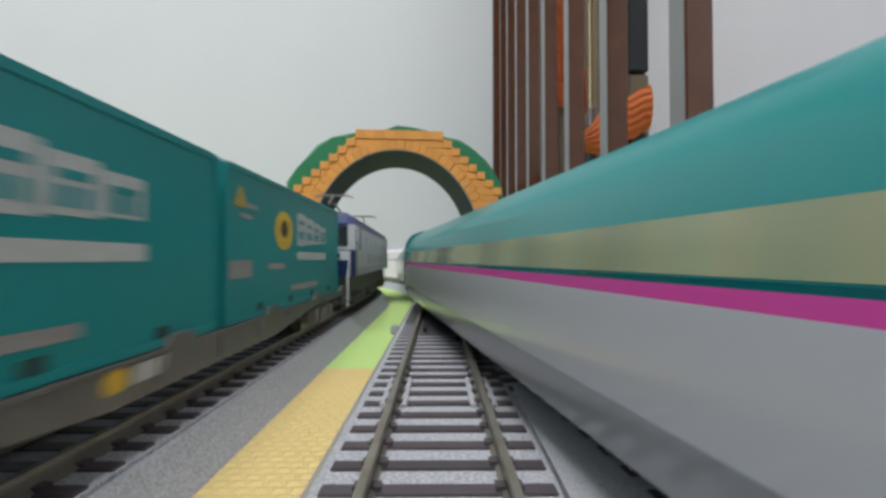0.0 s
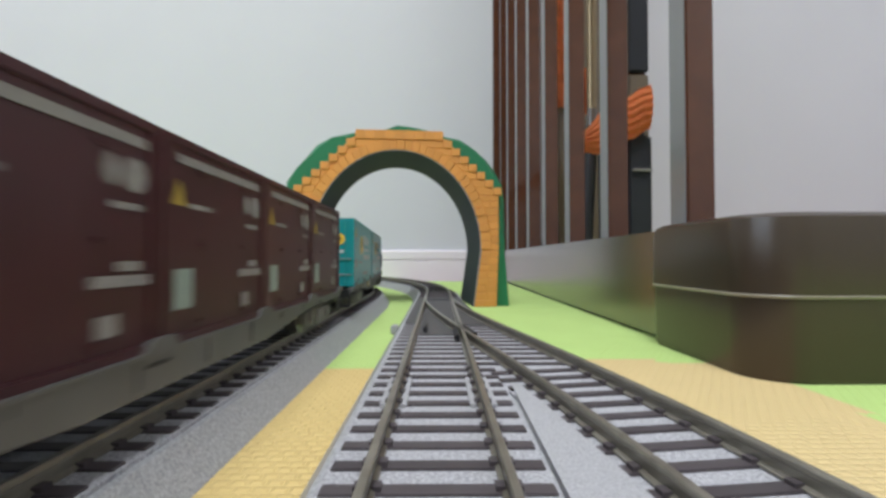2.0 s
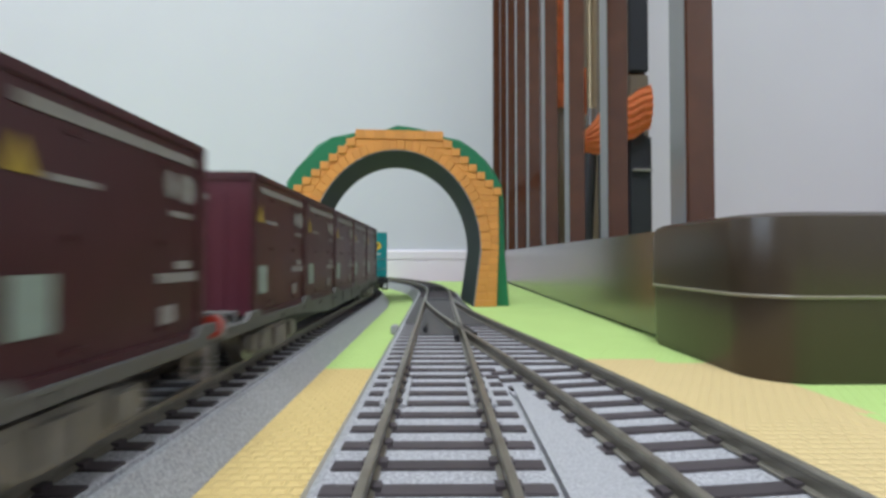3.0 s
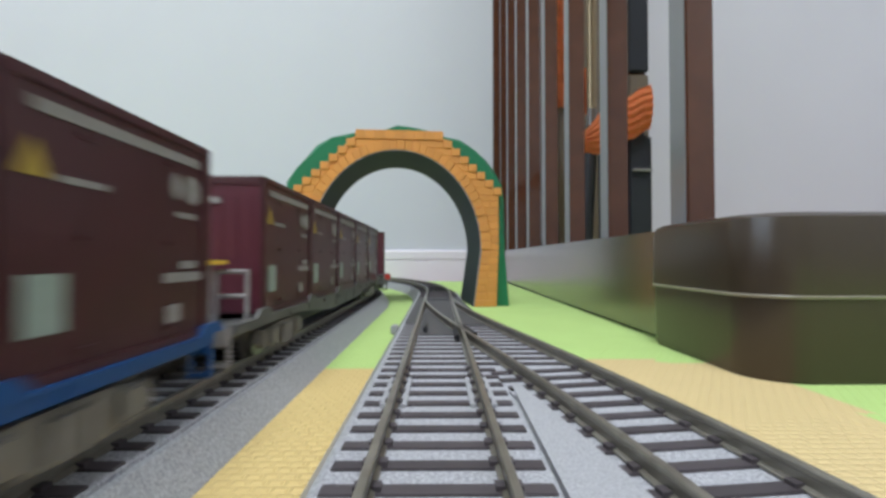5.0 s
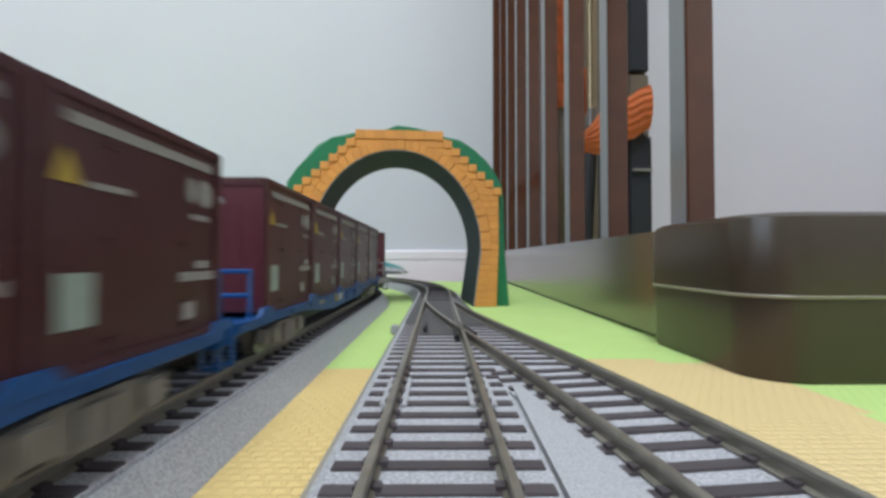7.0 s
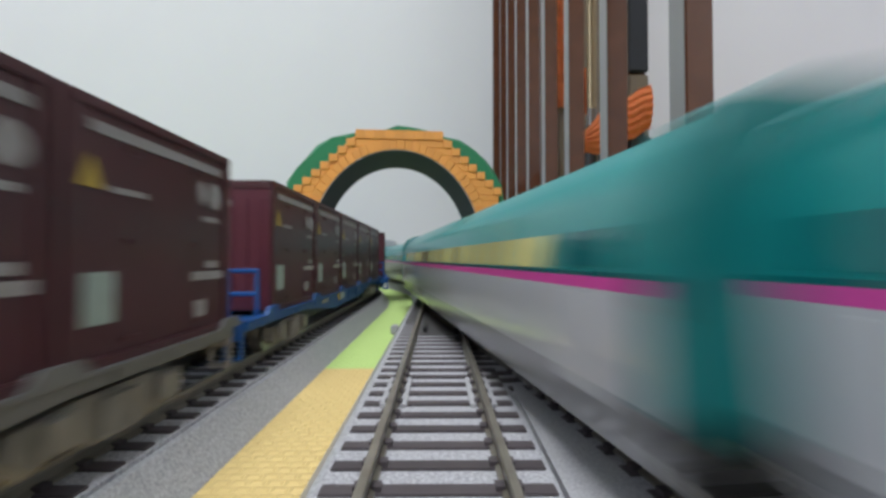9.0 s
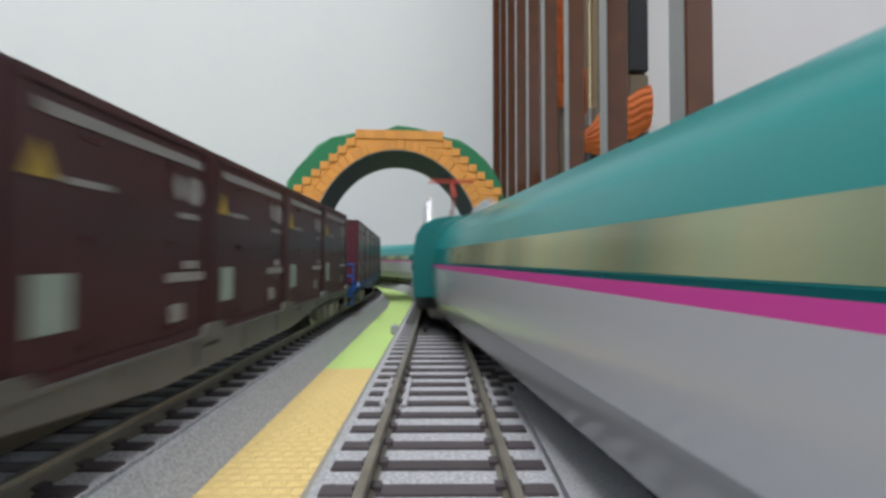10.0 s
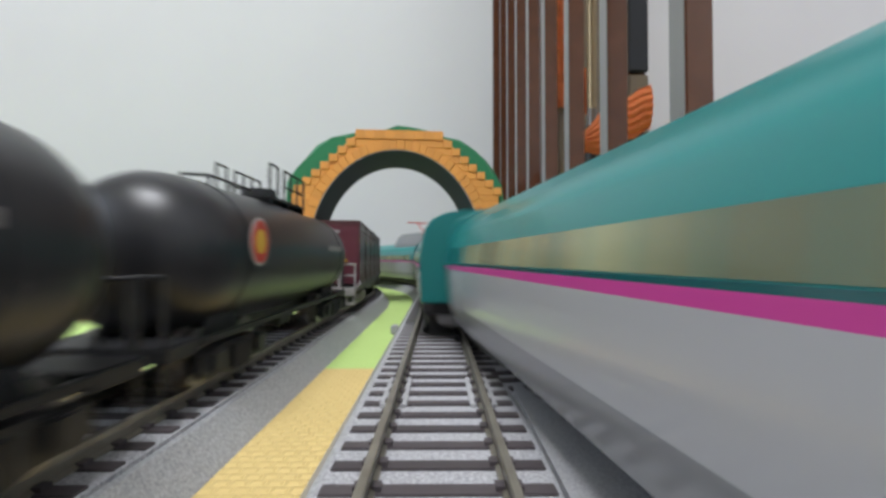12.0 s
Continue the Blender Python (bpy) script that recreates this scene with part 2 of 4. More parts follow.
# ---- room ----
def room():
    r = {k: v * 1000 for k, v in ROOM.items()}
    x0, x1, y0, y1, h = r["x0"], r["x1"], r["y0"], r["y1"], r["h"]
    t = 100
    tagged(part("floor", box(mesh(), x0 - t, x1 + t, y0 - t, y1 + t, -60, -10), "floor"), "brown wooden floor under foam mats", "floor", kind="structure")
    tagged(part("ceiling", box(mesh(), x0 - t, x1 + t, y0 - t, y1 + t, h, h + 80), "ceiling"), "plain white ceiling", "ceiling", kind="structure")
    for name, b in (("wall_north", (x0 - t, x1 + t, y1, y1 + t)), ("wall_south", (x0 - t, x1 + t, y0 - t, y0)), ("wall_east", (x1, x1 + t, y0, y1))):
        tagged(part(name, box(mesh(), *b, -10, h), "wall"), "plain white papered wall", "wall", kind="structure")
    w = thing("wall_west", "white papered wall with a window opening", "wall", kind="structure")
    for b in ((x0 - t, x0, y0, -1950, -10, h), (x0 - t, x0, -50, y1, -10, h), (x0 - t, x0, -1950, -50, -10, 600), (x0 - t, x0, -1950, -50, 2000, h)):
        part("wall_panel", box(mesh(), *b), "wall", w)
    for name, b in (("baseboard_north", (x0, x1, y1 - 8, y1)), ("baseboard_east", (x1 - 8, x1, y0, y1 - 8))):
        bm = mesh()
        if name.endswith("north"):
            extrude(bm, [(y1, -10), (y1 - 9, -10), (y1 - 9, 33), (y1 - 6.5, 34), (y1 - 6.5, 36), (y1 - 9, 37), (y1 - 9, 50), (y1 - 6, 53), (y1, 53)], "x", x0, x1)
        else:
            extrude(bm, [(x1, -10), (x1 - 9, -10), (x1 - 9, 50), (x1 - 6, 53), (x1, 53)], "y", y0, y1 - 10)
        tagged(part(name, bm, "base"), "white skirting board with a groove", "baseboard", kind="structure")
    lamp = thing("ceiling_lamp", "flat white ceiling lamp", "lamp")
    part("lamp_body", box(mesh(), -560, 360, -1160, -240, 2330, 2400, 10), "lamp", lamp)


def tooth_edge(a, b, depth, period):
    """Points of an interlocking edge from a to b: (along, out). Corners stay square."""
    a, b = a + 6, b - 24
    n = round((b - a) / period)
    p, out = (b - a) / n, [(a - 6, 0.0), (a - 3, 0.0)]
    for i in range(n):
        c = a + i * p
        o = depth if i % 2 == 0 else -depth
        out += [(c + p * 0.02, o * 0.4), (c - p * 0.04, o), (c + p * 1.04, o), (c + p * 0.98, o * 0.4)]
    return out + [(b + 4, 0.0)]


def mats():
    # The column from 3 to 103 is split off to hold the glare tint.
    xs = [-1097, -797, -497, -197, 3, 103, 403]
    ys = [-1635, -1335, -1035, -735, -435, -135, 165, 465, 765]
    for i in range(len(xs) - 1):
        for j in range(len(ys) - 1):
            x0, x1, y0, y1 = xs[i], xs[i + 1], ys[j], ys[j + 1]
            along = -7 if i == 4 else 7
            out = [(x, y0 + d) for x, d in tooth_edge(x0, x1, along, 30)]
            out += [(x1 + d, y) for y, d in tooth_edge(y0, y1, 2 if i == 4 else 7, 30)]
            out += [(x0 + x1 - x, y1 + d) for x, d in tooth_mirror(x0, x1, along)]
            out += [(x0 + d, y0 + y1 - y) for y, d in tooth_mirror(y0, y1, 2 if i == 5 else 7)]
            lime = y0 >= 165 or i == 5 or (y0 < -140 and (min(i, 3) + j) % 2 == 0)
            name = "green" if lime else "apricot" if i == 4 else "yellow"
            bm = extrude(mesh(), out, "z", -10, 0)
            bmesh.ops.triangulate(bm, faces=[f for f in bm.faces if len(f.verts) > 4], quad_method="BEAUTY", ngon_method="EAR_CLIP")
            tagged(part("foam_mat", bm, name), ("lime green" if lime else "glare-paled apricot" if i == 4 else "yellow") + " interlocking foam mat with woven relief", "play mat", "foam floor mats")
    strip = box(mesh(), xs[0], -75, 775, 858, -10, -0.5)
    tagged(part("foam_mat_edge", strip, "green"), "lime green foam mat edge strip under the track by the wall", "play mat", "foam floor mats")


def tooth_mirror(a, b, depth):
    """The same edge run backwards, counted from its far end."""
    pts = tooth_edge(a, b, depth, 30) + [(b, 0.0)]
    return [(a + b - q, e) for q, e in reversed(pts[1:])]


# ---- tracks ----
def sweep(bm, line, s0, s1, section, step=0.01):
    """section: (across, height) in mm, pushed along the line."""
    n = max(1, round((s1 - s0) / step))
    rings = []
    for i in range(n + 1):
        s = s0 + (s1 - s0) * i / n
        ring = []
        for u, z in section:
            p, _ = line.side(s, u * MM)
            ring.append((p.x / MM, p.y / MM, z))
        rings.append(ring)
    return loft(bm, rings)


RAIL = [(-1.05, 7.9), (1.05, 7.9), (1.05, 8.2), (0.38, 8.55), (0.38, 9.8), (0.68, 10.1), (0.68, 10.75), (0.5, 11.0), (-0.5, 11.0), (-0.68, 10.75), (-0.68, 10.1), (-0.38, 9.8), (-0.38, 8.55), (-1.05, 8.2)]
BED = [(-21.6, 0.05), (21.6, 0.05), (16.8, 7.0), (-16.8, 7.0)]
G = 8.95


def rail_section(off):
    return [(u + off, z) for u, z in RAIL]


def rail_chair(m, parent):
    """The moulded clip that holds one rail on a sleeper, on both sides of its foot."""
    bm = mesh()
    for a, b in ((G - 1.75, G - 0.5), (G + 0.5, G + 1.75)):
        box(bm, a, b, -0.9, 0.9, 8.0, 8.75)
    ob = part("rail_chair", bm, "sleeper", parent)
    ob.matrix_basis = m
    return ob


def track(name, label, line, near, far, top="ballast", sleepers=True, skip=None):
    """A closed loop: the stretch from near to far (places on the line) is fine, the rest coarse."""
    tr = thing(name, label, "model track")
    stretches = ((near, far, 0.006), (far, near + line.length, 0.03))
    for k, (a, b, step) in enumerate(stretches):
        part("shoulder", sweep(mesh(), line, a, b, BED, step), "shoulder", tr)
        part("ballast", sweep(mesh(), line, a, b, [(-15.6, 6.6), (15.6, 6.6), (15.6, 7.7), (-15.6, 7.7)], step), top, tr)
        for o in (-G, G):
            part("rail", sweep(mesh(), line, a, b, rail_section(o), step), "rail", tr, smooth=False)
    if sleepers:
        first = part("sleeper", box(mesh(), -15, 15, -1.38, 1.38, 7.2, 8.08, 0.1), "sleeper", tr)
        n = int((far - near) / 0.00705)
        rest = mesh()
        k = 0
        for i in range(int(line.length / 0.00705)):
            s = near + i * 0.00705
            p, d = line.side(s, 0)
            if skip and skip(p):
                continue
            m = Matrix(((d.y, d.x, 0, p.x), (-d.x, d.y, 0, p.y), (0, 0, 1, 0), (0, 0, 0, 1)))
            if i < min(n, 130):
                if k == 0:
                    first.matrix_basis = m
                    clip = rail_chair(m, tr)
                else:
                    again(first, "sleeper", m, tr)
                    again(clip, "rail_chair", m, tr)
                again(clip, "rail_chair", m @ Matrix.Rotation(math.pi, 4, "Z"), tr)
                k += 1
            elif i < n + 60:
                mm = m.copy()
                mm.translation = mm.translation / MM
                made = bmesh.ops.create_cube(rest, size=1.0, matrix=mm @ Matrix.LocRotScale((0, 0, 7.7), None, (30, 2.76, 0.72)))
        part("far_sleepers", rest, "sleeper", tr, kind="stuff")
    return tr


def tracks():
    in_switch = lambda p: 0.125 < p.y < 0.345 and p.x > -0.03
    track("goods_track", "model railway track with grey roadbed and brown sleepers", goods_line, -0.1168, 1.0)
    mid = track("middle_track", "model railway track with grey roadbed and rusty rails", middle_line, -0.0958, 1.0, skip=in_switch)
    # outer siding from behind the camera to the switch
    tr = thing("siding_track", "curved model railway siding joining the middle track", "model track")
    s0, s1 = express_line.s_of_y(-1.3) - express_line.length, express_line.s_of_y(0.30)
    part("shoulder", sweep(mesh(), express_line, s0, s1, [(-21.0, 0.08), (21.6, 0.08), (16.8, 6.94), (-16.4, 6.94)], 0.01), "shoulder", tr)
    part("ballast", sweep(mesh(), express_line, s0, s1, [(-15.4, 6.5), (15.6, 6.5), (15.6, 7.66), (-15.4, 7.66)], 0.01), "ballast", tr)
    for o in (-G, G):
        part("rail", sweep(mesh(), express_line, s0, s1 + 0.02, rail_section(o), 0.006), "rail", tr)
    first, i = None, 0
    s_first = express_line.s_of_y(0.0665) - 22 * 0.00705
    while True:
        s = s_first + i * 0.00705
        i += 1
        p, d = express_line.side(s, 0)
        if s > s1 or p.y > 0.125:
            break
        if p.y < -0.1:
            continue
        m = Matrix(((d.y, d.x, 0, p.x), (-d.x, d.y, 0, p.y), (0, 0, 1, 0), (0, 0, 0, 1)))
        if first is None:
            first = part("sleeper", box(mesh(), -15, 15, -1.38, 1.38, 7.2, 8.08, 0.1), "sleeper", tr)
            first.matrix_basis = m
            clip = rail_chair(m, tr)
        else:
            again(first, "sleeper", m, tr)
            again(clip, "rail_chair", m, tr)
        again(clip, "rail_chair", m @ Matrix.Rotation(math.pi, 4, "Z"), tr)
    # the switch: long sleepers, plate, guard rails, tie bar and frog
    sw = thing("track_switch", "model railway switch with dark plate and bright point rails", "track switch")
    y = 130.1
    while y < 345:
        d = siding(y * MM) / MM
        part("long_sleeper", box(mesh(), -15, 15 + d, y - 1.38, y + 1.38, 7.1, 8.03, 0.1), "sleeper", sw)
        y += 7.05
    part("plate", extrude(mesh(), [(-7.4, 178), (7.2, 178), (7.6, 230), (7.6, 345), (-7.4, 345)], "z", 7.0, 8.3), "plate", sw)
    part("side_plate", extrude(mesh(), [(-15.2, 212), (-10.2, 212), (-10.2, 345), (-15.2, 345)], "z", 7.0, 8.2), "plate", sw)
    part("side_plate", extrude(mesh(), [(10.4, 205), (siding(0.205) / MM + 15, 205), (siding(0.26) / MM + 15, 260), (15.4, 345), (10.4, 345)], "z", 7.0, 8.2), "plate", sw)
    part("tie_bar", box(mesh(), -8, 8, 324, 327, 8.2, 8.9, 0.2), "black", sw, "thin dark throw bar")
    edge = [(16.9, 108), (15.7, 40), (15.7, 0)] + [(siding(yy * MM) / MM - 12.0, yy) for yy in range(0, 109, 9)]
    part("infill", extrude(mesh(), edge, "z", 3.0, 8.25), "infill", sw, "flat pale grey infill between the tracks")
    for off, ya, yb in ((-G, 196, 330), (G, 250, 330)):
        sa, sb = express_line.s_of_y(ya * MM), express_line.s_of_y(yb * MM)
        part("point_rail", sweep(mesh(), express_line, sa, sb, [(off - 0.5, 10.9), (off + 0.5, 10.9), (off + 0.42, 11.12), (off - 0.42, 11.12)], 0.006), "bright", sw, "bright worn point rail")
    part("point_rail", box(mesh(), 8.3, 9.2, 192, 330, 10.9, 11.12), "bright", sw, "bright worn point rail")
    for x in (-11.1, -6.9, 6.9, 11.1):
        part("rail_joiner", box(mesh(), x - 0.6, x + 0.6, 92, 113, 7.6, 8.5, 0.2), "infill", sw, "pale grey rail joiner")
    part("frog", extrude(mesh(), [(8.2, 192), (9.6, 192), (14, 168), (8.4, 168)], "z", 8.1, 10.6), "black", sw, "black plastic frog insert")
    for x, y in ((-5.2, 190), (6.6, 172)):
        part("point_clip", box(mesh(), x - 0.8, x + 0.8, y - 9, y + 9, 8.2, 10.4, 0.4), "black", sw)
    part("side_tab", box(mesh(), -23.5, -20.2, 228, 236, 0, 4.0, 0.5), "infill", sw, "small grey connector tab")


# ---- toy tunnel ----
def tunnel():
    tn = thing("toy_tunnel", "toy tunnel arch of orange bricks under a green hill", "toy tunnel")
    ya, yb = 0.0, 70.0
    a, b, zc = 64.5, 75.5, 44.5

    def arch(rx, rz, n=40, foot=0.0):
        pts = [(rx - foot, 0.0)]
        for i in range(n + 1):
            t = math.pi * i / n
            pts.append((rx * math.cos(t), zc + rz * math.sin(t)))
        return pts + [(-rx + foot, 0.0)]

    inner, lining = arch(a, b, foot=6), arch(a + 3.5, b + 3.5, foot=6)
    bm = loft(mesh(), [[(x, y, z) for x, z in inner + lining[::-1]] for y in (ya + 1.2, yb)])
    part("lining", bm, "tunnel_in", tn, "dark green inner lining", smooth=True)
    half = [(87, 0), (85, 40), (83, 80), (82, 94), (75, 106), (68, 115), (60, 122.5), (49, 129.5), (38, 132.5), (27, 134)]
    outline = half + [(22, 136.5), (12, 139.5), (0, 139.5), (-10, 136.5), (-20, 134.5)] + [(-x, z) for x, z in half[::-1]]
    low = arch(a + 3.4, b + 3.4, n=len(outline) - 3, foot=6)
    rings = []
    for y, grow in ((ya + 6, 0.0), (ya + 10, 0.02), (ya + 32, 0.035), (yb - 8, 0.02), (yb, -0.02)):
        top = [(x * (1 + grow) + 0.8 * math.sin(z * 0.21 + y * 0.3), z * (1 + grow * 0.6) + (0.7 * math.sin(x * 0.23 + y * 0.2) if z > 5 else 0.0)) for x, z in outline]
        rings.append([(x, y, z) for x, z in top + low[::-1]])
    part("hill", loft(mesh(), rings), "hill", tn, "moulded green hillside shell", smooth=True)
    nb = 38
    for i in range(nb):
        t0, t1 = math.pi * (i + 0.03) / nb, math.pi * (i + 0.97) / nb
        pts = [(x * math.cos(t), zc + z * math.sin(t)) for x, z, t in ((a + 0.3, b + 0.3, t0), (a + 8.2, b + 7.6, t0), (a + 8.2, b + 7.6, t1), (a + 0.3, b + 0.3, t1))]
        bm = extrude(mesh(), pts, "y", ya - 0.5 + 0.3 * math.sin(i * 2.7), ya + 7)
        bmesh.ops.bevel(bm, geom=bm.edges[:], offset=0.25, segments=1, affect="EDGES", clamp_overlap=True)
        part("brick", bm, "brick", tn)
    for yy, nm in ((ya - 0.1, "front_rim"), (yb - 0.2, "rear_rim")):
        bm = loft(mesh(), [[(x, y, z) for x, z in arch(a - 0.1, b - 0.1, foot=6) + arch(a + 0.8, b + 0.8, foot=6)[::-1]] for y in (yy, yy + 1.6)])
        part(nm, bm, "strip", tn, "thin grey moulded rim")
    part("backing", loft(mesh(), [[(x, y, z) for x, z in arch(a + 1, b + 1, foot=6) + [(-76, 0), (-76, 84), (-34, 129), (38, 129), (76, 84), (76, 0)]] for y in (ya + 0.35, ya + 6.4)]), "brick", tn)

    def ring_x(z):
        v = (z - zc) / (b + 7.6)
        return (a + 8.4) * math.sqrt(max(0.0, 1 - v * v)) if z > zc else a + 8.4

    def stone(side, shift, p0, p1, q0, q1, z0, z1, front):
        """A brick between two slanting ends: p at the arch, q outside, each at the foot and the head."""
        pts = [(side * p0 + shift, z0 + 0.15), (side * q0 + shift, z0 + 0.15), (side * q1 + shift, z1 - 0.15), (side * p1 + shift, z1 - 0.15)]
        bm = extrude(mesh(), pts, "y", ya - front, ya + 6.5)
        bmesh.ops.bevel(bm, geom=bm.edges[:], offset=0.4, segments=1, affect="EDGES", clamp_overlap=True)
        part("brick", bm, "brick", tn)

    for side in (-1, 1):
        for i in range(7):
            z1 = 128.0 - 5.95 * i
            z0 = z1 - 5.95
            xo = 40.0 + 6.45 * i
            cut = xo - 6.45
            stone(side, 2.0, cut + 0.06, cut + 0.06, xo, xo, z0, z1, 0.9)
            xi = min(ring_x(z0), cut - 0.5) - 2.0 * side
            if cut - xi > 1.5:
                stone(side, 2.0, xi, min(ring_x(z1) - 2.0 * side, cut - 0.5), cut - 0.06, cut - 0.06, z0, z1, 0.1)
        z, i = 0.0, 0
        while z < 85:
            z1 = min(z + 5.45, 86.3)
            lo, hi = [(a + 0.4 - 6 * (1 - q / zc) if q < zc else ring_x(q)) for q in (z, z1)]
            o0, o1 = [78.6 - 1.8 * max(0.0, 1 - q / zc) for q in (z, z1)]
            if hi - lo > 3:
                lo = hi
            mid = (0.55 if i % 2 else 0.45)
            c0, c1 = lo + (o0 - lo) * mid, hi + (o1 - hi) * mid
            if o0 - lo > 10:
                stone(side, 0.0, lo, hi, c0 - 0.06, c1 - 0.06, z, z1, 0.1)
                stone(side, 0.0, c0 + 0.06, c1 + 0.06, o0, o1, z, z1, 0.1)
            elif o0 - lo > 1:
                stone(side, 0.0, lo, hi, o0, o1, z, z1, 0.1)
            z, i = z1, i + 1
    for k in range(9):
        x = -31.4 + k * 7.42
        part("brick", box(mesh(), x, x + 7.32, ya - 0.9, ya + 6.5, 128.1, 135.0, 0.3), "brick", tn)
    tn.matrix_basis = Matrix.Translation((-0.0315, 0.352, 0)) @ Matrix.Rotation(radians(5), 4, "Z")


# ---- slatted screen and the things behind it ----
def screen():
    sc = thing("slatted_screen", "dark brown lacquered screen of upright slats on a low board", "room divider")
    board = part("bottom_board", box(mesh(), 0, 26, 195, 862, 1.5, 50, 1.2), "rail_wood", sc, "glossy brown bottom board")
    board.matrix_basis = Matrix.Translation((0.0985, 0, 0)) @ Matrix.Rotation(radians(-0.5), 4, "Z")
    # Black strip stands in for the shadow line under the board.
    part("foot_strip", box(mesh(), 104, 122, 215, 840, 0, 2.0), "black", sc)
    for k in range(8):
        y = 198 + 87 * k
        x = 104.6 + 0.7 * k + (2.4 if k == 0 else 0.0)
        slat = part("slat", box(mesh(), x, x + 12.5, y, y + 14, 49.5, 1500, 0.8), "wood", sc)
        # Thin grey sheet on the slat's left face, paler than the wood.
        part("edge_strip", box(mesh(), x - 0.5, x + 0.1, y + 0.8, y + 13.2, 49.8, 1500), "strip", slat, "satin grey side strip")
    part("end_post", box(mesh(), 101, 115, 847, 863, 49.5, 1500, 0.8), "wood", sc)
    part("top_rail", box(mesh(), 102, 126, 190, 846, 1490, 1530, 2), "wood", sc)
    # rounded foot in two halves
    foot = thing("base_block", "glossy dark brown plastic base with rounded corners and a seam", "furniture base")

    def rounded(x0, x1, y0, y1, r, back, n=8):
        out = []
        for cx, cy, a0, r in ((x1 - back, y1 - back, 0, back), (x0 + back, y1 - back, 90, back), (x0 + r, y0 + r, 180, r), (x1 - r, y0 + r, 270, r)):
            out += [(cx + r * math.cos(radians(a0 + 90 * i / n)), cy + r * math.sin(radians(a0 + 90 * i / n))) for i in range(n + 1)]
        return out

    def slab(layers):
        return loft(mesh(), [[(x, y, z) for x, y in rounded(95 + e, 330 - e, 135.5 + e, 206 - e, 16 - e * 0.5, 4)] for z, e in layers])

    part("lower_half", slab([(0, 1.0), (1.5, 0.3), (25, 0.0), (25.6, 0.5)]), "block", foot, smooth=True)
    part("upper_half", slab([(25.6, 0.4), (26.2, -0.4), (27, -0.5), (47, -0.1), (50, 0.6), (51.3, 2.6)]), "block", foot, smooth=True)
    part("seam", slab([(25.2, -0.5), (25.9, -0.9), (26.3, -0.7)]), "seam", foot, "pale worn seam line", smooth=True)
    # things behind the slats
    bag = thing("dark_bag", "black fabric bag standing behind the slats", "bag")
    part("bag_body", box(mesh(), 178, 208, 442, 520, -10, 163, 7), "navy", bag, smooth=True)
    part("bag_strap", box(mesh(), 186, 205, 438, 442, 121, 123, 0.5), "mark_grey", bag, "thin grey strap")
    cab = thing("brown_cabinet", "dark brown wooden cabinet behind the slats", "cabinet")
    part("cabinet_body", box(mesh(), 150, 268, 590, 850, -10, 900, 4), "wood", cab)
    part("cabinet_door", box(mesh(), 144, 150, 596, 844, 60, 880, 1.5), "wood", cab)
    part("cabinet_panel", box(mesh(), 152, 242.5, 584, 590, -8, 890, 1.5), "olive_wood", cab, "olive brown veneered panel")
    part("cabinet_panel", box(mesh(), 243, 268, 584, 590, -8, 272, 1.5), "olive_wood", cab, "olive brown veneered panel")
    part("dark_panel", box(mesh(), 243, 268, 583, 590, 276, 880, 1.5), "navy", cab, "dark upper panel")
    cl = thing("orange_blanket", "orange knitted blanket draped behind the slats", "blanket")

    def knit(p0, p1, middle, half, wave):
        """A strip of knitted cloth from p0 to p1; middle and half height follow its length."""
        rows = []
        for i in range(41):
            v = i / 20 - 1
            row = []
            for j in range(61):
                u = j / 60
                x = p0[0] + (p1[0] - p0[0]) * u
                y = p0[1] + (p1[1] - p0[1]) * u - wave * math.sin(u * 7 + v) - 1.7 * abs(math.sin(v * 9 + 5 * u)) - 0.9 * math.sin(u * 110) * math.cos(v * 40) + 5 * v * v
                row.append((x, y, middle(u) + half(u) * v + 0.8 * math.sin(u * 23 + v)))
            rows.append(row)
        bm = loft(mesh(), rows, closed=False)
        bmesh.ops.solidify(bm, geom=bm.faces[:], thickness=4)
        return bm

    part("fold", knit((132, 431), (200, 429), lambda u: 144 + 37 * u, lambda u: min(21.0, 7 + 42 * u), 2), "orange", cl, smooth=True)
    part("drape", knit((139, 570), (160, 570), lambda u: 430 + 4 * u, lambda u: 206.0, 3), "orange", cl, smooth=True)
    part("tail", knit((172, 560), (184, 560), lambda u: 250 - 10 * u, lambda u: 22 + 10 * u, 1), "orange", cl, smooth=True)
    chair = thing("wooden_post", "glossy olive brown turned wooden post", "post")
    part("post", rod(mesh(), (157, 470, 186), (160, 476, 900), 5, 20, 9), "bronze", chair, smooth=True)
    part("knob", rod(mesh(), (157, 470, 172), (157, 470, 190), 6.5, 16, 5), "rail_wood", chair, smooth=True)
    part("leg", rod(mesh(), (147, 470, -10), (157, 470, 172), 6, 16), "black", chair, smooth=True)


# ---- wheels and bogies ----
WHEEL = 5.9


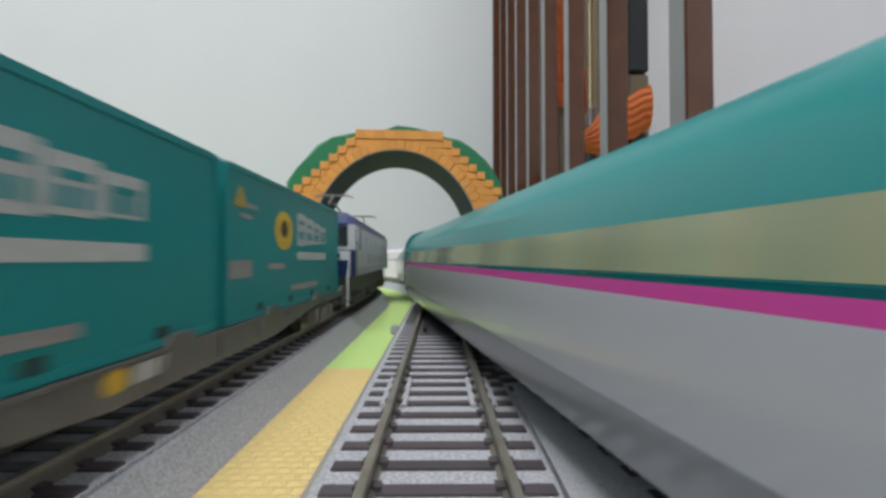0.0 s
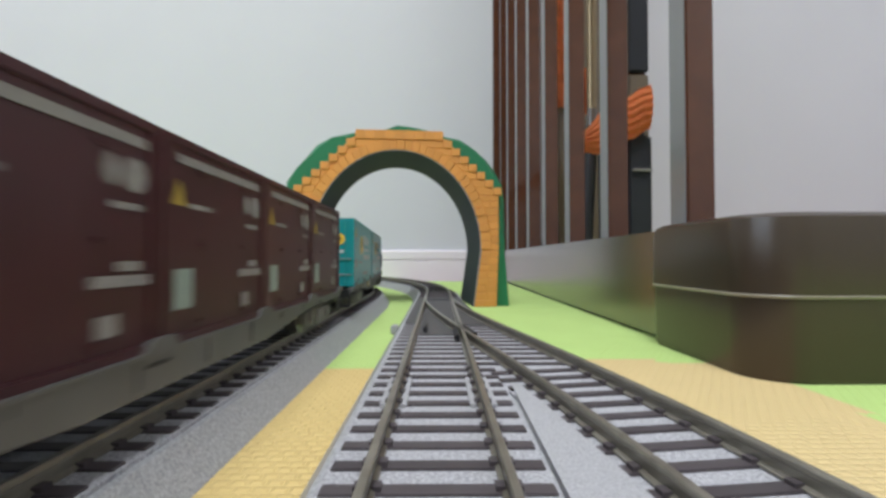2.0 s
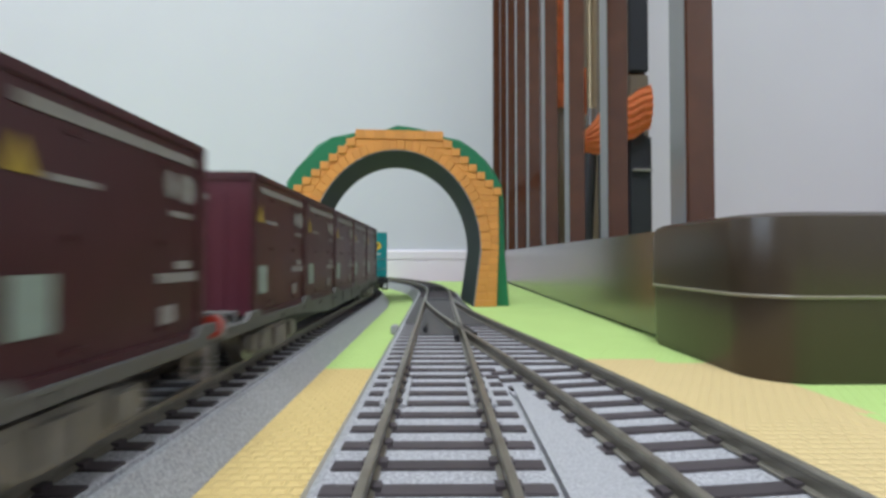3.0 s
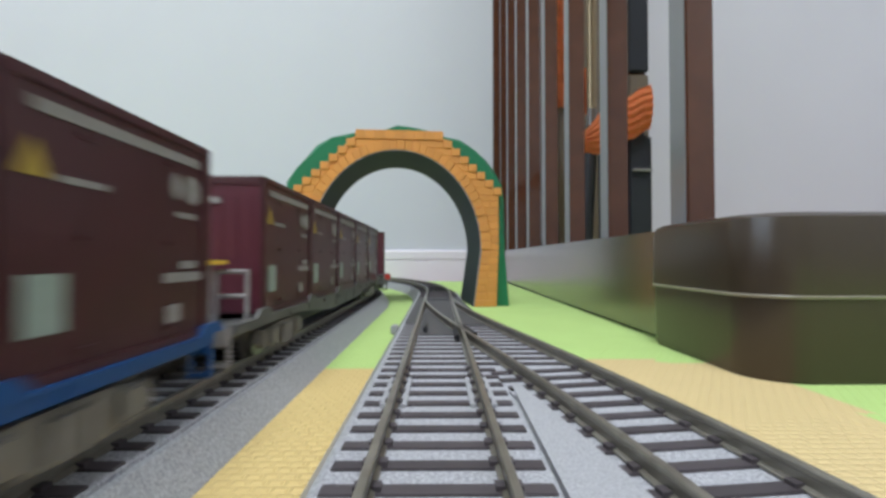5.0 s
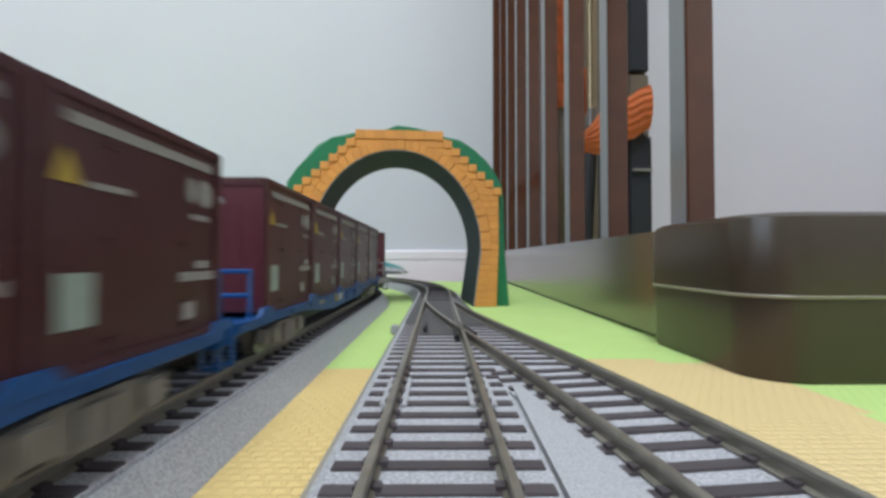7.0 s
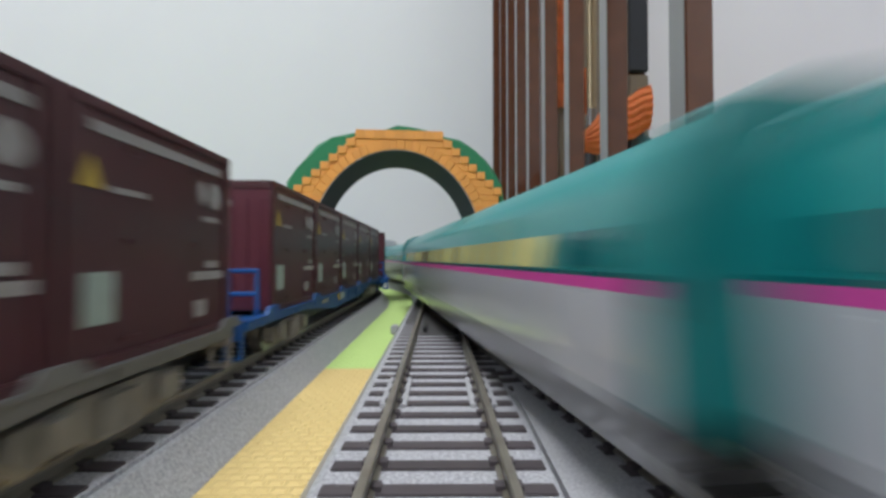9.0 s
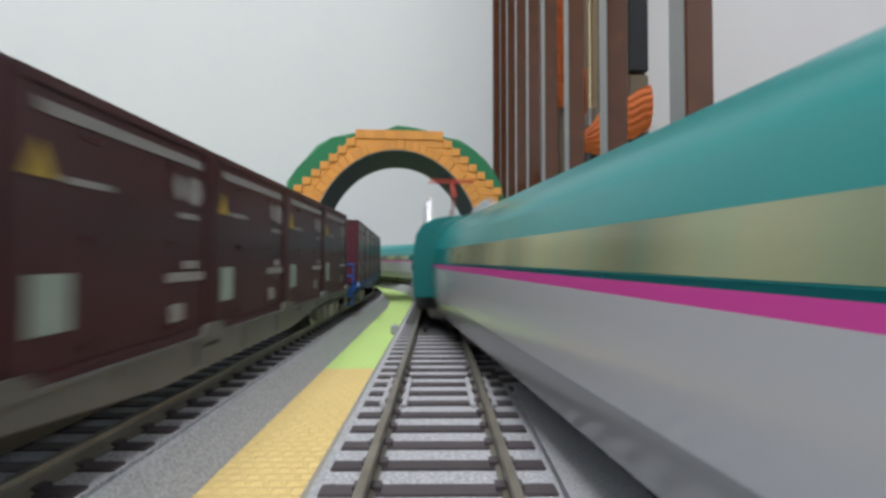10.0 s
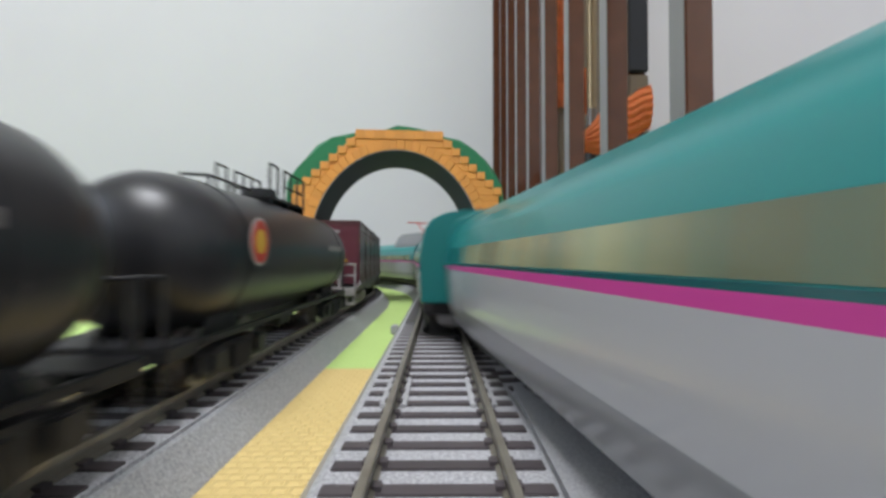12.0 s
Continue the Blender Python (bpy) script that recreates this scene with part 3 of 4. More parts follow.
def bogie(parent, y, mat="bogie", half=21.0, side=14.2, name="bogie"):
    b = part(name, box(mesh(), -side + 2.6, side - 2.6, y - 3, y + 3, 4.5, 9.5, 0.5), mat, parent, "weathered pale grey bogie" if mat == "bogie" else "")
    for s in (-1, 1):
        bm = extrude(mesh(), [(y - 17, 5), (y - 15, 3.4), (y - 8, 3.6), (y - 4, 2.4), (y + 4, 2.4), (y + 8, 3.6), (y + 15, 3.4), (y + 17, 5), (y + 16, 8.2), (y + 7, 9.2), (y - 7, 9.2), (y - 16, 8.2)], "x", *sorted((s * side, s * (side - 2.5))))
        part("side_frame", bm, mat, b)
        for a in (-11, 11):
            part("axle_box", box(mesh(), *sorted((s * side, s * (side + 1.4))), y + a - 2.6, y + a + 2.6, 4.2, 8.6, 0.4), mat, b)
        for a in (-2.6, 0, 2.6):
            part("spring", rod(mesh(), (s * (side + 0.8), y + a, 3.2), (s * (side + 0.8), y + a, 8.4), 1.0, 8), mat, b)
    for a in (-11, 11):
        w = mesh()
        for s in (-1, 1):
            rod(w, (s * 7.6, 0, 0), (s * 8.4, 0, 0), 6.6, 20)
            rod(w, (s * 8.4, 0, 0), (s * 10.9, 0, 0), WHEEL, 20)
            rod(w, (s * 10.8, 0, 0), (s * 11.3, 0, 0), 2.2, 10)
        rod(w, (-11, 0, 0), (11, 0, 0), 1.4, 8)
        part("wheelset", w, "wheel", b, smooth=True).matrix_basis = Matrix.Translation((0, (y + a) * MM, (WHEEL + 1.1) * MM))
    return b


def coupler(parent, y0, y1):
    part("coupler", box(mesh(), -2.2, 2.2, min(y0, y1), max(y0, y1), 7, 11, 0.4), "black", parent)


# ---- express train ----
SEC = [(18.0, 5.0), (19.0, 7.5), (19.7, 12.0), (20.4, 18), (20.8, 23.65), (20.85, 25.1), (20.75, 25.7), (20.0, 30.8), (18.9, 34.5), (16.8, 38.2), (13.0, 41.6), (8.0, 43.8), (3.0, 44.8)]


def station(y, w, top, drop=0.0):
    """The body's outline on one side, narrowed by w and pressed to a share of its height above the stripe."""
    out = []
    for x, z in SEC:
        zz = z if z <= 25.2 else 25.1 + (z - 25.1) * top
        if z <= 25.2:
            zz = 5.0 + (z - 5.0) * (1 - drop)
        else:
            zz -= 20.1 * drop
        out.append((x * w, y, zz))
    return out


def shell(stations, i0, i1):
    """The strip of the body between two lines of its outline, on both sides; the roof closes over the top."""
    rows = []
    for st in stations:
        right = st[i0:i1 + 1]
        rows.append(right)
    bm = mesh()
    if i1 == len(SEC) - 1:
        loft(bm, [r + [(-x, y, z) for x, y, z in r[::-1]] for r in rows], closed=False)
    else:
        loft(bm, rows, closed=False)
        loft(bm, [[(-x, y, z) for x, y, z in r] for r in rows], closed=False)
    bmesh.ops.remove_doubles(bm, verts=bm.verts, dist=0.001)
    return bm


def cut(ys, nose):
    """The stripe ends before the tip of the nose."""
    return ys if not nose else (ys[:-7] if nose > 0 else ys[7:])


def express_car(length, nose=0, pantograph=False, blank=0.0, glass="pane"):
    """nose: 1 ahead (+y), -1 behind, 0 none. Lengths in mm."""
    L = length / 2 - 3.3
    car = thing("express_car", "teal green and pale grey bullet train car with a magenta stripe", "train car", "express train cars")
    if not nose:
        ys = [station(-L, 0.975, 0.985), station(-L + 0.6, 1, 1), station(L - 0.6, 1, 1), station(L, 0.975, 0.985)]
        win = (-L + 26 + blank, L - 26)
    else:
        ys = [station(-L, 0.975, 0.985), station(-L + 0.6, 1, 1)]
        n = 18
        y0 = L - 190
        ys.append(station(y0, 1, 1))
        for i in range(1, n + 1):
            u = i / n
            w = (1 - u ** 3.2) ** 0.5 * 0.97 + 0.03
            top = (1 - smooth(u * 1.02)) * 0.97 + 0.03 if u < 1 else 0.02
            top = max(0.02, 1 - 1.02 * u ** 0.9 + 0.1 * math.sin(u * math.pi))
            ys.append(station(y0 + 190 * u, max(0.05, w), top, 0.62 * u ** 3))
        win = (-110, -48) if nose > 0 else (-L + 26, L - 205)
        if nose < 0:
            ys = [[(x, -y, z) for x, y, z in st] for st in ys][::-1]
            win = (-win[1], -win[0])
    part("skirt", shell(ys, 0, 2), "skirt", car, "darker grey skirt", smooth=True)
    part("lower_body", shell(ys, 2, 4), "silver", car, "pale grey lower body", smooth=True)
    part("stripe", shell(cut(ys, nose), 4, 5), "pink", car, "magenta waist stripe", smooth=True)
    if nose:
        part("nose_edge", shell(ys[-8:] if nose > 0 else ys[:8], 4, 5), "silver", car, "pale grey nose edge", smooth=True)
    part("window_ledge", shell(ys, 5, 6), "dim_teal", car, "dark teal line under the windows", smooth=True)
    part("window_band", shell(ys, 6, 7), "teal", car, "teal window band", smooth=True)
    part("roof", shell(ys, 7, len(SEC) - 1), "teal", car, "teal green roof", smooth=True)
    bm = mesh()
    box(bm, -15, 15, -L + 4, (L - 150 if nose > 0 else L - 4) if nose >= 0 else L - 4, 7, 9)
    part("floor_pan", bm, "under", car)
    # Added black box: keeps light off the siding beneath the car.
    part("under_gear", box(mesh(), -13, 13, -L + 75, L - 75 if nose <= 0 else L - 160, 1.8, 6.9, 0.4), "black", car, "black box added under the floor to block light")
    for e in (-1, 1):
        if nose == e:
            continue
        half = [(20.3, 11.6), (20.75, 24), (20.2, 31.5), (19.3, 37.0), (16.8, 41.0), (12.0, 43.4), (5.0, 44.6)]
        bm = extrude(mesh(), half + [(-x, z) for x, z in half[::-1]], "y", *sorted((e * (L - 0.4), e * (L + 3.1))))
        bmesh.ops.bevel(bm, geom=bm.edges[:], offset=0.35, segments=1, affect="EDGES", clamp_overlap=True)
        part("outer_hood", bm, "end_teal", car, "teal outer gangway hood")
        for s in (-1, 1):
            pane = mesh()
            rim = [(s * x, e * (L - a), z) for a, z, x in ((7, 26.2, 20.82), (20, 26.2, 20.82), (20, 30.7, 20.18), (7, 30.7, 20.18))]
            outer = [pane.verts.new(p) for p in rim]
            inner = [pane.verts.new((x - s * 0.9, y, z)) for x, y, z in rim]
            pane.faces.new(outer), pane.faces.new(inner[::-1])
            for i in range(4):
                pane.faces.new((outer[i], outer[(i + 1) % 4], inner[(i + 1) % 4], inner[i]))
            part("door_window", pane, "dark_pane", car, "dark door window")
        part("end_sill", box(mesh(), -18, 18, *sorted((e * (L - 3), e * (L - 0.3))), 6.8, 12.4), "black", car, "black end sill")
        part("snow_guard", box(mesh(), -14, 14, *sorted((e * (L - 9), e * (L - 5))), 2.6, 8.0, 0.8), "silver", car, "pale grey guard under the car end")
        for s in (-1, 1):
            part("jumper_box", box(mesh(), *sorted((s * 18, s * 21.0)), *sorted((e * (L + 0.4), e * (L + 2.8))), 22.0, 25.5, 0.3), "black", car)
            part("hood_foot", box(mesh(), *sorted((s * 16, s * 19.6)), *sorted((e * (L - 0.5), e * (L + 3.0))), 8.0, 11.4, 0.2), "black", car)
    pw, step, lo, hi = 8.2, 9.6, 25.9, 30.7
    if nose > 0:
        for s in (-1, 1):
            bm = loft(mesh(), [[(s * x, y, z) for x, z in ((20.25, 29.2), (19.75, 32.2), (18.9, 35.2), (17.5, 35.2), (18.5, 29.2))] for y in (-133, -113)])
            part("crew_window", bm, "pane_lit", car, "tall crew window with its glow painted in gold")
    y = win[0]
    while y + pw <= win[1]:
        for s in (-1, 1):
            o = mesh()
            pts = []
            rim = [(y, lo), (y + pw, lo), (y + pw, hi), (y, hi)]
            for yy, z in rim:
                x = 20.72 - (z - 25.7) * 0.72 / 5.1 + 0.12
                pts.append((yy, z, x))
            a = [o.verts.new((s * x, yy, z)) for yy, z, x in pts]
            b = [o.verts.new((s * (x - 1.0), yy, z)) for yy, z, x in pts]
            o.faces.new(a), o.faces.new(b[::-1])
            for i in range(len(a)):
                j = (i + 1) % len(a)
                o.faces.new((a[i], a[j], b[j], b[i]))
            part("window", o, glass, car)
        y += step
    for e in (-1, 1):
        yb = e * (L - 48)
        bogie(car, yb - (70 * nose if nose == e else 0), "under", side=15.5)
        for s in (-1, 1):
            yd = e * (L - 14) if nose != e else e * (L - 214)
            part("door", box(mesh(), s * 20.75 - 0.2, s * 20.75 + 0.2, yd - 4.5, yd + 4.5, 11, 23, 0.1), "silver", car)
    if pantograph:
        cv = mesh()
        for s in (-1, 1):
            extrude(cv, [(L - 92, 40), (L - 78, 52), (L - 66, 55), (L - 22, 55), (L - 10, 52), (L - 3, 40)], "x", min(s * 13, s * 14.4), max(s * 13, s * 14.4))
        part("pantograph_cover", cv, "skirt", car, "grey pantograph side screens")
        pg = mesh()
        rod(pg, (0, L - 60, 45), (0, L - 40, 58), 0.7, 6)
        rod(pg, (0, L - 40, 58), (0, L - 56, 68), 0.6, 6)
        box(pg, -12, 12, L - 57.5, L - 54.5, 67.6, 68.8, 0.3)
        part("pantograph", pg, "mark_red", car, "red pantograph arm")
        part("insulator", rod(mesh(), (0, L - 60, 43), (0, L - 60, 48), 2.0, 10), "bogie", car)
    return car


# ---- goods train ----
def decal(parent, x, y0, y1, z0, z1, mat, name="marking", oval_shape=False, label=""):
    """A flat print on a side wall, 0.12 mm thick."""
    bm = mesh()
    a, b = (x, x + 0.12) if x > 0 else (x - 0.12, x)
    if oval_shape:
        c, d = (y0 + y1) / 2, (z0 + z1) / 2
        extrude(bm, [(c + (y1 - y0) / 2 * math.cos(t * math.pi / 12), d + (z1 - z0) / 2 * math.sin(t * math.pi / 12)) for t in range(24)], "x", a, b)
    else:
        box(bm, a, b, y0, y1, z0, z1)
    return part(name, bm, mat, parent, label)


def end_decal(parent, y, x0, x1, z0, z1, mat, oval_shape=False):
    bm = mesh()
    a, b = (y, y + 0.12) if y > 0 else (y - 0.12, y)
    if oval_shape:
        c, d = (x0 + x1) / 2, (z0 + z1) / 2
        extrude(bm, [(c + (x1 - x0) / 2 * math.cos(t * math.pi / 12), d + (z1 - z0) / 2 * math.sin(t * math.pi / 12)) for t in range(24)], "y", a, b)
    else:
        box(bm, x0, x1, a, b, z0, z1)
    return part("marking", bm, mat, parent)


def wagon_base(car, mat, rail_mat, L):
    bm = mesh()
    box(bm, -13.5, 13.5, -L + 3, L - 3, 9.3, 11.6, 0.3)
    for s in (-1, 1):
        xs = sorted((s * 13.2, s * 15.3))
        extrude(bm, [(-L + 3, 10.4), (-L + 48, 10.2), (-L + 62, 9.2), (-L + 92, 6.3), (L - 92, 6.3), (L - 62, 9.2), (L - 48, 10.2), (L - 3, 10.4), (L - 3, 12.5), (-L + 3, 12.5)], "x", *xs)
    part("frame", bm, mat, car, "fish-bellied wagon frame")
    # Black block added between the bogies to darken the track below.
    part("centre_sill", box(mesh(), -8, 8, -L + 60, L - 60, 3.6, 9.5, 0.4), "black", car, "black box added under the floor to block light")
    for s in (-1, 1):
        part("top_lip", box(mesh(), *sorted((s * 15.2, s * 15.9)), -L + 4, L - 4, 12.0, 12.7, 0.1), mat, car)
        for y in range(-4, 5):
            part("frame_rib", box(mesh(), *sorted((s * 15.2, s * 15.6)), y * 21 - 0.4, y * 21 + 0.4, 7.4 if abs(y) < 2 else 10.4, 12.1), mat, car)
        for y in range(6):
            yy = (y - 2.5) * 44.9 + 7
            if abs(yy) < L - 4:
                part("container_lock", extrude(mesh(), [(yy - 5, 12.6), (yy - 3, 14.6), (yy + 3, 14.6), (yy + 5, 12.6)], "x", *sorted((s * 14.9, s * 15.9))), mat, car)
    for e in (-1, 1):
        bogie(car, e * (L - 38))
        coupler(car, e * (L - 4), e * (L + 1.5))
        part("buffer_beam", box(mesh(), -14, 14, *sorted((e * (L - 3), e * (L - 0.5))), 8, 12.2, 0.3), rail_mat, car)
        for s in (-1, 1):
            hr = mesh()
            top = 14.5 if rail_mat in ("wagon_grey", "black") else 24
            for x in (13, 5.5):
                rod(hr, (s * x, -L + 14, 11.5), (s * x, -L + 14, top), 0.6, 6)
            for z in ((24, 18) if top > 20 else (14.5,)):
                rod(hr, (s * 13.4, -L + 14, z), (s * 5.2, -L + 14, z), 0.6, 6)
            if e < 0:
                part("handrail", hr, rail_mat, car)
            else:
                hr.free()
            st = mesh()
            rod(st, (s * 14, e * (L - 2), 3.8), (s * 14, e * (L - 2), 12), 0.5, 6)
            rod(st, (s * 10, e * (L - 2), 3.8), (s * 10, e * (L - 2), 12), 0.5, 6)
            rod(st, (s * 14.4, e * (L - 2), 3.8), (s * 9.6, e * (L - 2), 3.8), 0.6, 6)
            part("footstep", st, rail_mat, car)
    if rail_mat == "mark_grey":
        part("brake_post", rod(mesh(), (5, -L + 11, 11), (5, -L + 11, 26), 0.8, 8), rail_mat, car)
        part("brake_wheel", rod(mesh(), (5, -L + 11, 25.8), (5, -L + 11, 26.8), 4.2, 20), "mark_yellow", car, "yellow hand brake wheel")
    if rail_mat == "wagon_grey":
        part("tail_disc", rod(mesh(), (14.2, -L - 0.4, 13.5), (14.2, -L + 0.4, 13.5), 2.3, 20), "mark_red", car, "red round tail disc")
        part("tail_disc_rim", rod(mesh(), (14.2, -L + 0.3, 13.5), (14.2, -L + 0.9, 13.5), 2.9, 20), "mark_grey", car)


def small_container(car, yc):
    h, z0, z1, X = 22.2, 12.4, 48.5, 15.2
    bm = box(mesh(), -X + 0.5, X - 0.5, yc - h + 0.4, yc + h - 0.4, z0 + 0.5, z1 - 0.4, 0.3)
    c = part("container", bm, "cont_brown", car, "maroon steel goods container with faded white print")
    for s in (-1, 1):
        for y in (-h + 1.2, h - 1.2):
            part("corner_post", box(mesh(), *sorted((s * (X - 1.2), s * X)), yc + y - 1.2, yc + y + 1.2, z0, z1, 0.2), "cont_brown", c)
        part("bottom_rail", box(mesh(), *sorted((s * (X - 1), s * (X + 0.05))), yc - h + 2.4, yc + h - 2.4, z0, z0 + 1.7, 0.2), "cont_brown", c)
        part("top_rail", box(mesh(), *sorted((s * (X - 1), s * (X + 0.05))), yc - h + 2.4, yc + h - 2.4, z1 - 1.6, z1, 0.2), "cont_brown", c)
    for e in (-1, 1):
        # End panels take a redder tone than the sides.
        part("end_panel", box(mesh(), -X + 1.3, X - 1.3, *sorted((yc + e * (h - 0.9), yc + e * (h - 0.3))), z0 + 1, z1 - 1.5), "cont_crimson", c, "crimson end panel")
        for k in range(7):
            x = -11.5 + k * 3.83
            part("end_rib", box(mesh(), x - 0.6, x + 0.6, *sorted((yc + e * (h - 1), yc + e * (h - 0.1))), z0 + 3, z1 - 5), "cont_crimson", c)
        part("end_rail", box(mesh(), -X + 1.3, X - 1.3, *sorted((yc + e * (h - 1), yc + e * h)), z1 - 2, z1), "cont_brown", c)
    for y in range(6):
        yy = yc - 16 + y * 6.4
        part("roof_rib", box(mesh(), -X + 2, X - 2, yy - 1, yy + 1, z1 - 0.5, z1 + 0.25), "cont_brown", c)
    x = X - 0.3
    for s in (-1, 1):
        q = s * x
        f = lambda a, b: sorted((yc - s * a, yc - s * b))
        decal(c, q, *f(-18.5, 17.5), z1 - 4.6, z1 - 3.0, "mark_grey")
        bm = mesh()
        a, b = sorted((q, q + s * 0.15))
        ys = f(19.4, 15.2)
        extrude(bm, [(ys[0], z1 - 12), (ys[1], z1 - 12), ((ys[0] + ys[1]) / 2, z1 - 7.6)], "x", a, b)
        part("marking", bm, "mark_ochre", c, "faded yellow triangle print")
        decal(c, q, *f(13.9, 5.6), z1 - 12.2, z1 - 11.3, "mark_grey")
        decal(c, q, *f(-9.6, -12.4), z1 - 11.2, z1 - 6.6, "mark_grey", oval_shape=True)
        decal(c, q, *f(-13.4, -18.6), z1 - 11.6, z1 - 6.4, "mark_grey", oval_shape=True)
        decal(c, q, *f(-11.0, -17.5), z1 - 14.2, z1 - 13.2, "mark_grey")
        decal(c, q, *f(-7.5, -19.5), z0 + 10.8, z0 + 12.4, "mark_grey")
        decal(c, q, *f(-12.5, -17.5), z0 + 13.0, z0 + 14.4, "mark_grey")
        decal(c, q, *f(18.4, 12.6), z0 + 6.0, z0 + 13.0, "mark_mint", label="pale green label plate")
        decal(c, q, *f(-8.5, -12.5), z0 + 4.0, z0 + 7.0, "mark_grey")
        for zz in (z0 + 3, z0 + 17, z0 + 30):
            for a in (-9.2, 9.2):
                part("hinge", box(mesh(), *sorted((q, q + s * 0.35)), yc + a - 0.9, yc + a + 0.9, zz, zz + 0.7), "cont_brown", c)
    for e in (-1, 1):
        end_decal(c, yc + e * h, -3, 4, z1 - 7, z1 - 5.4, "mark_grey")
    return c


def long_container(car, yc, h):
    z0, z1, X = 12.8, 48.0, 15.4
    bm = box(mesh(), -X + 0.3, X - 0.3, yc - h + 0.3, yc + h - 0.3, z0, z1, 0.4)
    c = part("container", bm, "cont_green", car, "large teal green parcel container")
    for s in (-1, 1):
        for y in (-h + 1, h - 1):
            part("corner_post", box(mesh(), *sorted((s * (X - 1), s * X)), yc + y - 1, yc + y + 1, z0, z1, 0.2), "cont_green", c)
        part("bottom_rail", box(mesh(), *sorted((s * (X - 1), s * X)), yc - h + 2, yc + h - 2, z0, z0 + 1.6, 0.2), "cont_green", c)
        part("top_rail", box(mesh(), *sorted((s * (X - 1), s * X)), yc - h + 2, yc + h - 2, z1 - 1.4, z1 + 0.2, 0.2), "cont_green", c)
    for s in (-1, 1):
        q = s * (X - 0.28)
        f = lambda a, b: sorted((yc + s * a, yc + s * b))
        ends = f(-50, -43)
        bm = extrude(mesh(), [(ends[0], z1 - 9), (ends[1], z1 - 9), ((ends[0] + ends[1]) / 2, z1 - 4)], "x", *sorted((q, q + s * 0.15)))
        part("marking", bm, "mark_ochre", c, "faded yellow triangle print")
        decal(c, q, *f(-42.5, -37), z1 - 9, z1 - 7.8, "mark_grey")
        decal(c, q, *f(-47, -40), z1 - 11.4, z1 - 10.4, "mark_grey")
        decal(c, q, *f(-24, -9), z0 + 17, z0 + 28, "mark_yellow", oval_shape=True, label="yellow oval emblem")
        decal(c, q + s * 0.14, *f(-19.5, -14), z0 + 20.5, z0 + 25.5, "mark_dark", oval_shape=True)
        for k in range(4):
            y = -4 + k * 9.2
            decal(c, q, *f(y, y + 8.7), z0 + 18.6 + 0.5 * k, z0 + 29 - 0.9 * k, "mark_white", "letter_shape")
            decal(c, q + s * 0.14, *f(y + 1.5, y + 7.2), z0 + 25.4 - 0.7 * k, z0 + 26.6 - 0.7 * k, "cont_green", "letter_gap")
            decal(c, q + s * 0.14, *f(y + 1.5, y + 4.0), z0 + 20.6, z0 + 23.2, "cont_green", "letter_gap")
            decal(c, q + s * 0.14, *f(y + 5.2, y + 7.2), z0 + 20.6, z0 + 23.2, "cont_green", "letter_gap")
        decal(c, q, *f(-4, 33), z0 + 14, z0 + 16.6, "mark_white")
        decal(c, q, *f(-29, -16), z0 + 11.5, z0 + 13.2, "mark_grey")
        decal(c, q, *f(-52, -40), z0 + 10, z0 + 14, "mark_grey")
        decal(c, q, *f(-10, 20), z0 + 4.5, z0 + 6.4, "mark_grey")
        for k in range(4):
            y = -36 + 24 * k
            decal(c, q, *f(y, y + 3), z0 + 0.4, z0 + 3.4, "mark_dark")
    for e in (-1, 1):
        y = yc + e * (h - 0.28)
        end_decal(c, y, -1.4, 11.0, z0 + 21, z0 + 28, "mark_yellow", True)
        end_decal(c, y + e * 0.14, 1.0, 8.6, z0 + 22.6, z0 + 26.4, "mark_dark", True)
        end_decal(c, y, -0.6, 10.2, z0 + 17.4, z0 + 18.8, "mark_white")
        for x in (-11, 11):
            part("door_bar", rod(mesh(), (x, y + e * 0.4, z0 + 1), (x, y + e * 0.4, z1 - 1), 0.35, 6), "cont_green", c)
        for z in (z0 + 6, z0 + 14):
            part("door_bar", box(mesh(), -14, 14, *sorted((y, y + e * 0.5)), z, z + 0.5), "mark_grey", c)
    return c


def container_wagon(frame_mat, rail_mat, green):
    word = "blue" if frame_mat == "wagon_blue" else "grey"
    load = "two large teal containers" if green else "five maroon containers"
    car = thing("container_wagon", "flat %s container wagon carrying %s" % (word, load), "goods wagon", "goods wagons")
    L = 124.0
    wagon_base(car, frame_mat, rail_mat, L)
    if green:
        long_container(car, -57.5, 56.3)
        long_container(car, 55.8, 54.6)
    else:
        for k in range(5):
            small_container(car, (k - 2) * 44.9 + 7)
    for s in (-1, 1):
        y0 = -31.0 if green else -22.0
        if not green and word == "grey":
            decal(car, s * 15.3, y0 + 3, y0 + 9, 10.2, 10.9, "mark_dark", "frame_slot")
            continue
        decal(car, s * 15.3, y0 - 2.4, y0 + 2.4, 8.4, 12.0, "mark_yellow", "frame_disc", True, "yellow round print")
        bm = extrude(mesh(), [(y0 + 3.4, 8.8), (y0 + 11.0, 8.8), (y0 + 12.0, 11.6), (y0 + 4.0, 11.6)], "x", *sorted((s * 15.3, s * 15.45)))
        part("frame_plate", bm, "mark_white", car, "white slanted plate")
        decal(car, s * 15.3, y0 - 30, y0 - 20, 9.8, 11.4, "mark_grey", "frame_plate")
        decal(car, s * 15.3, y0 + 52, y0 + 54, 9.8, 11.6, "mark_grey", "frame_plate")
    return car


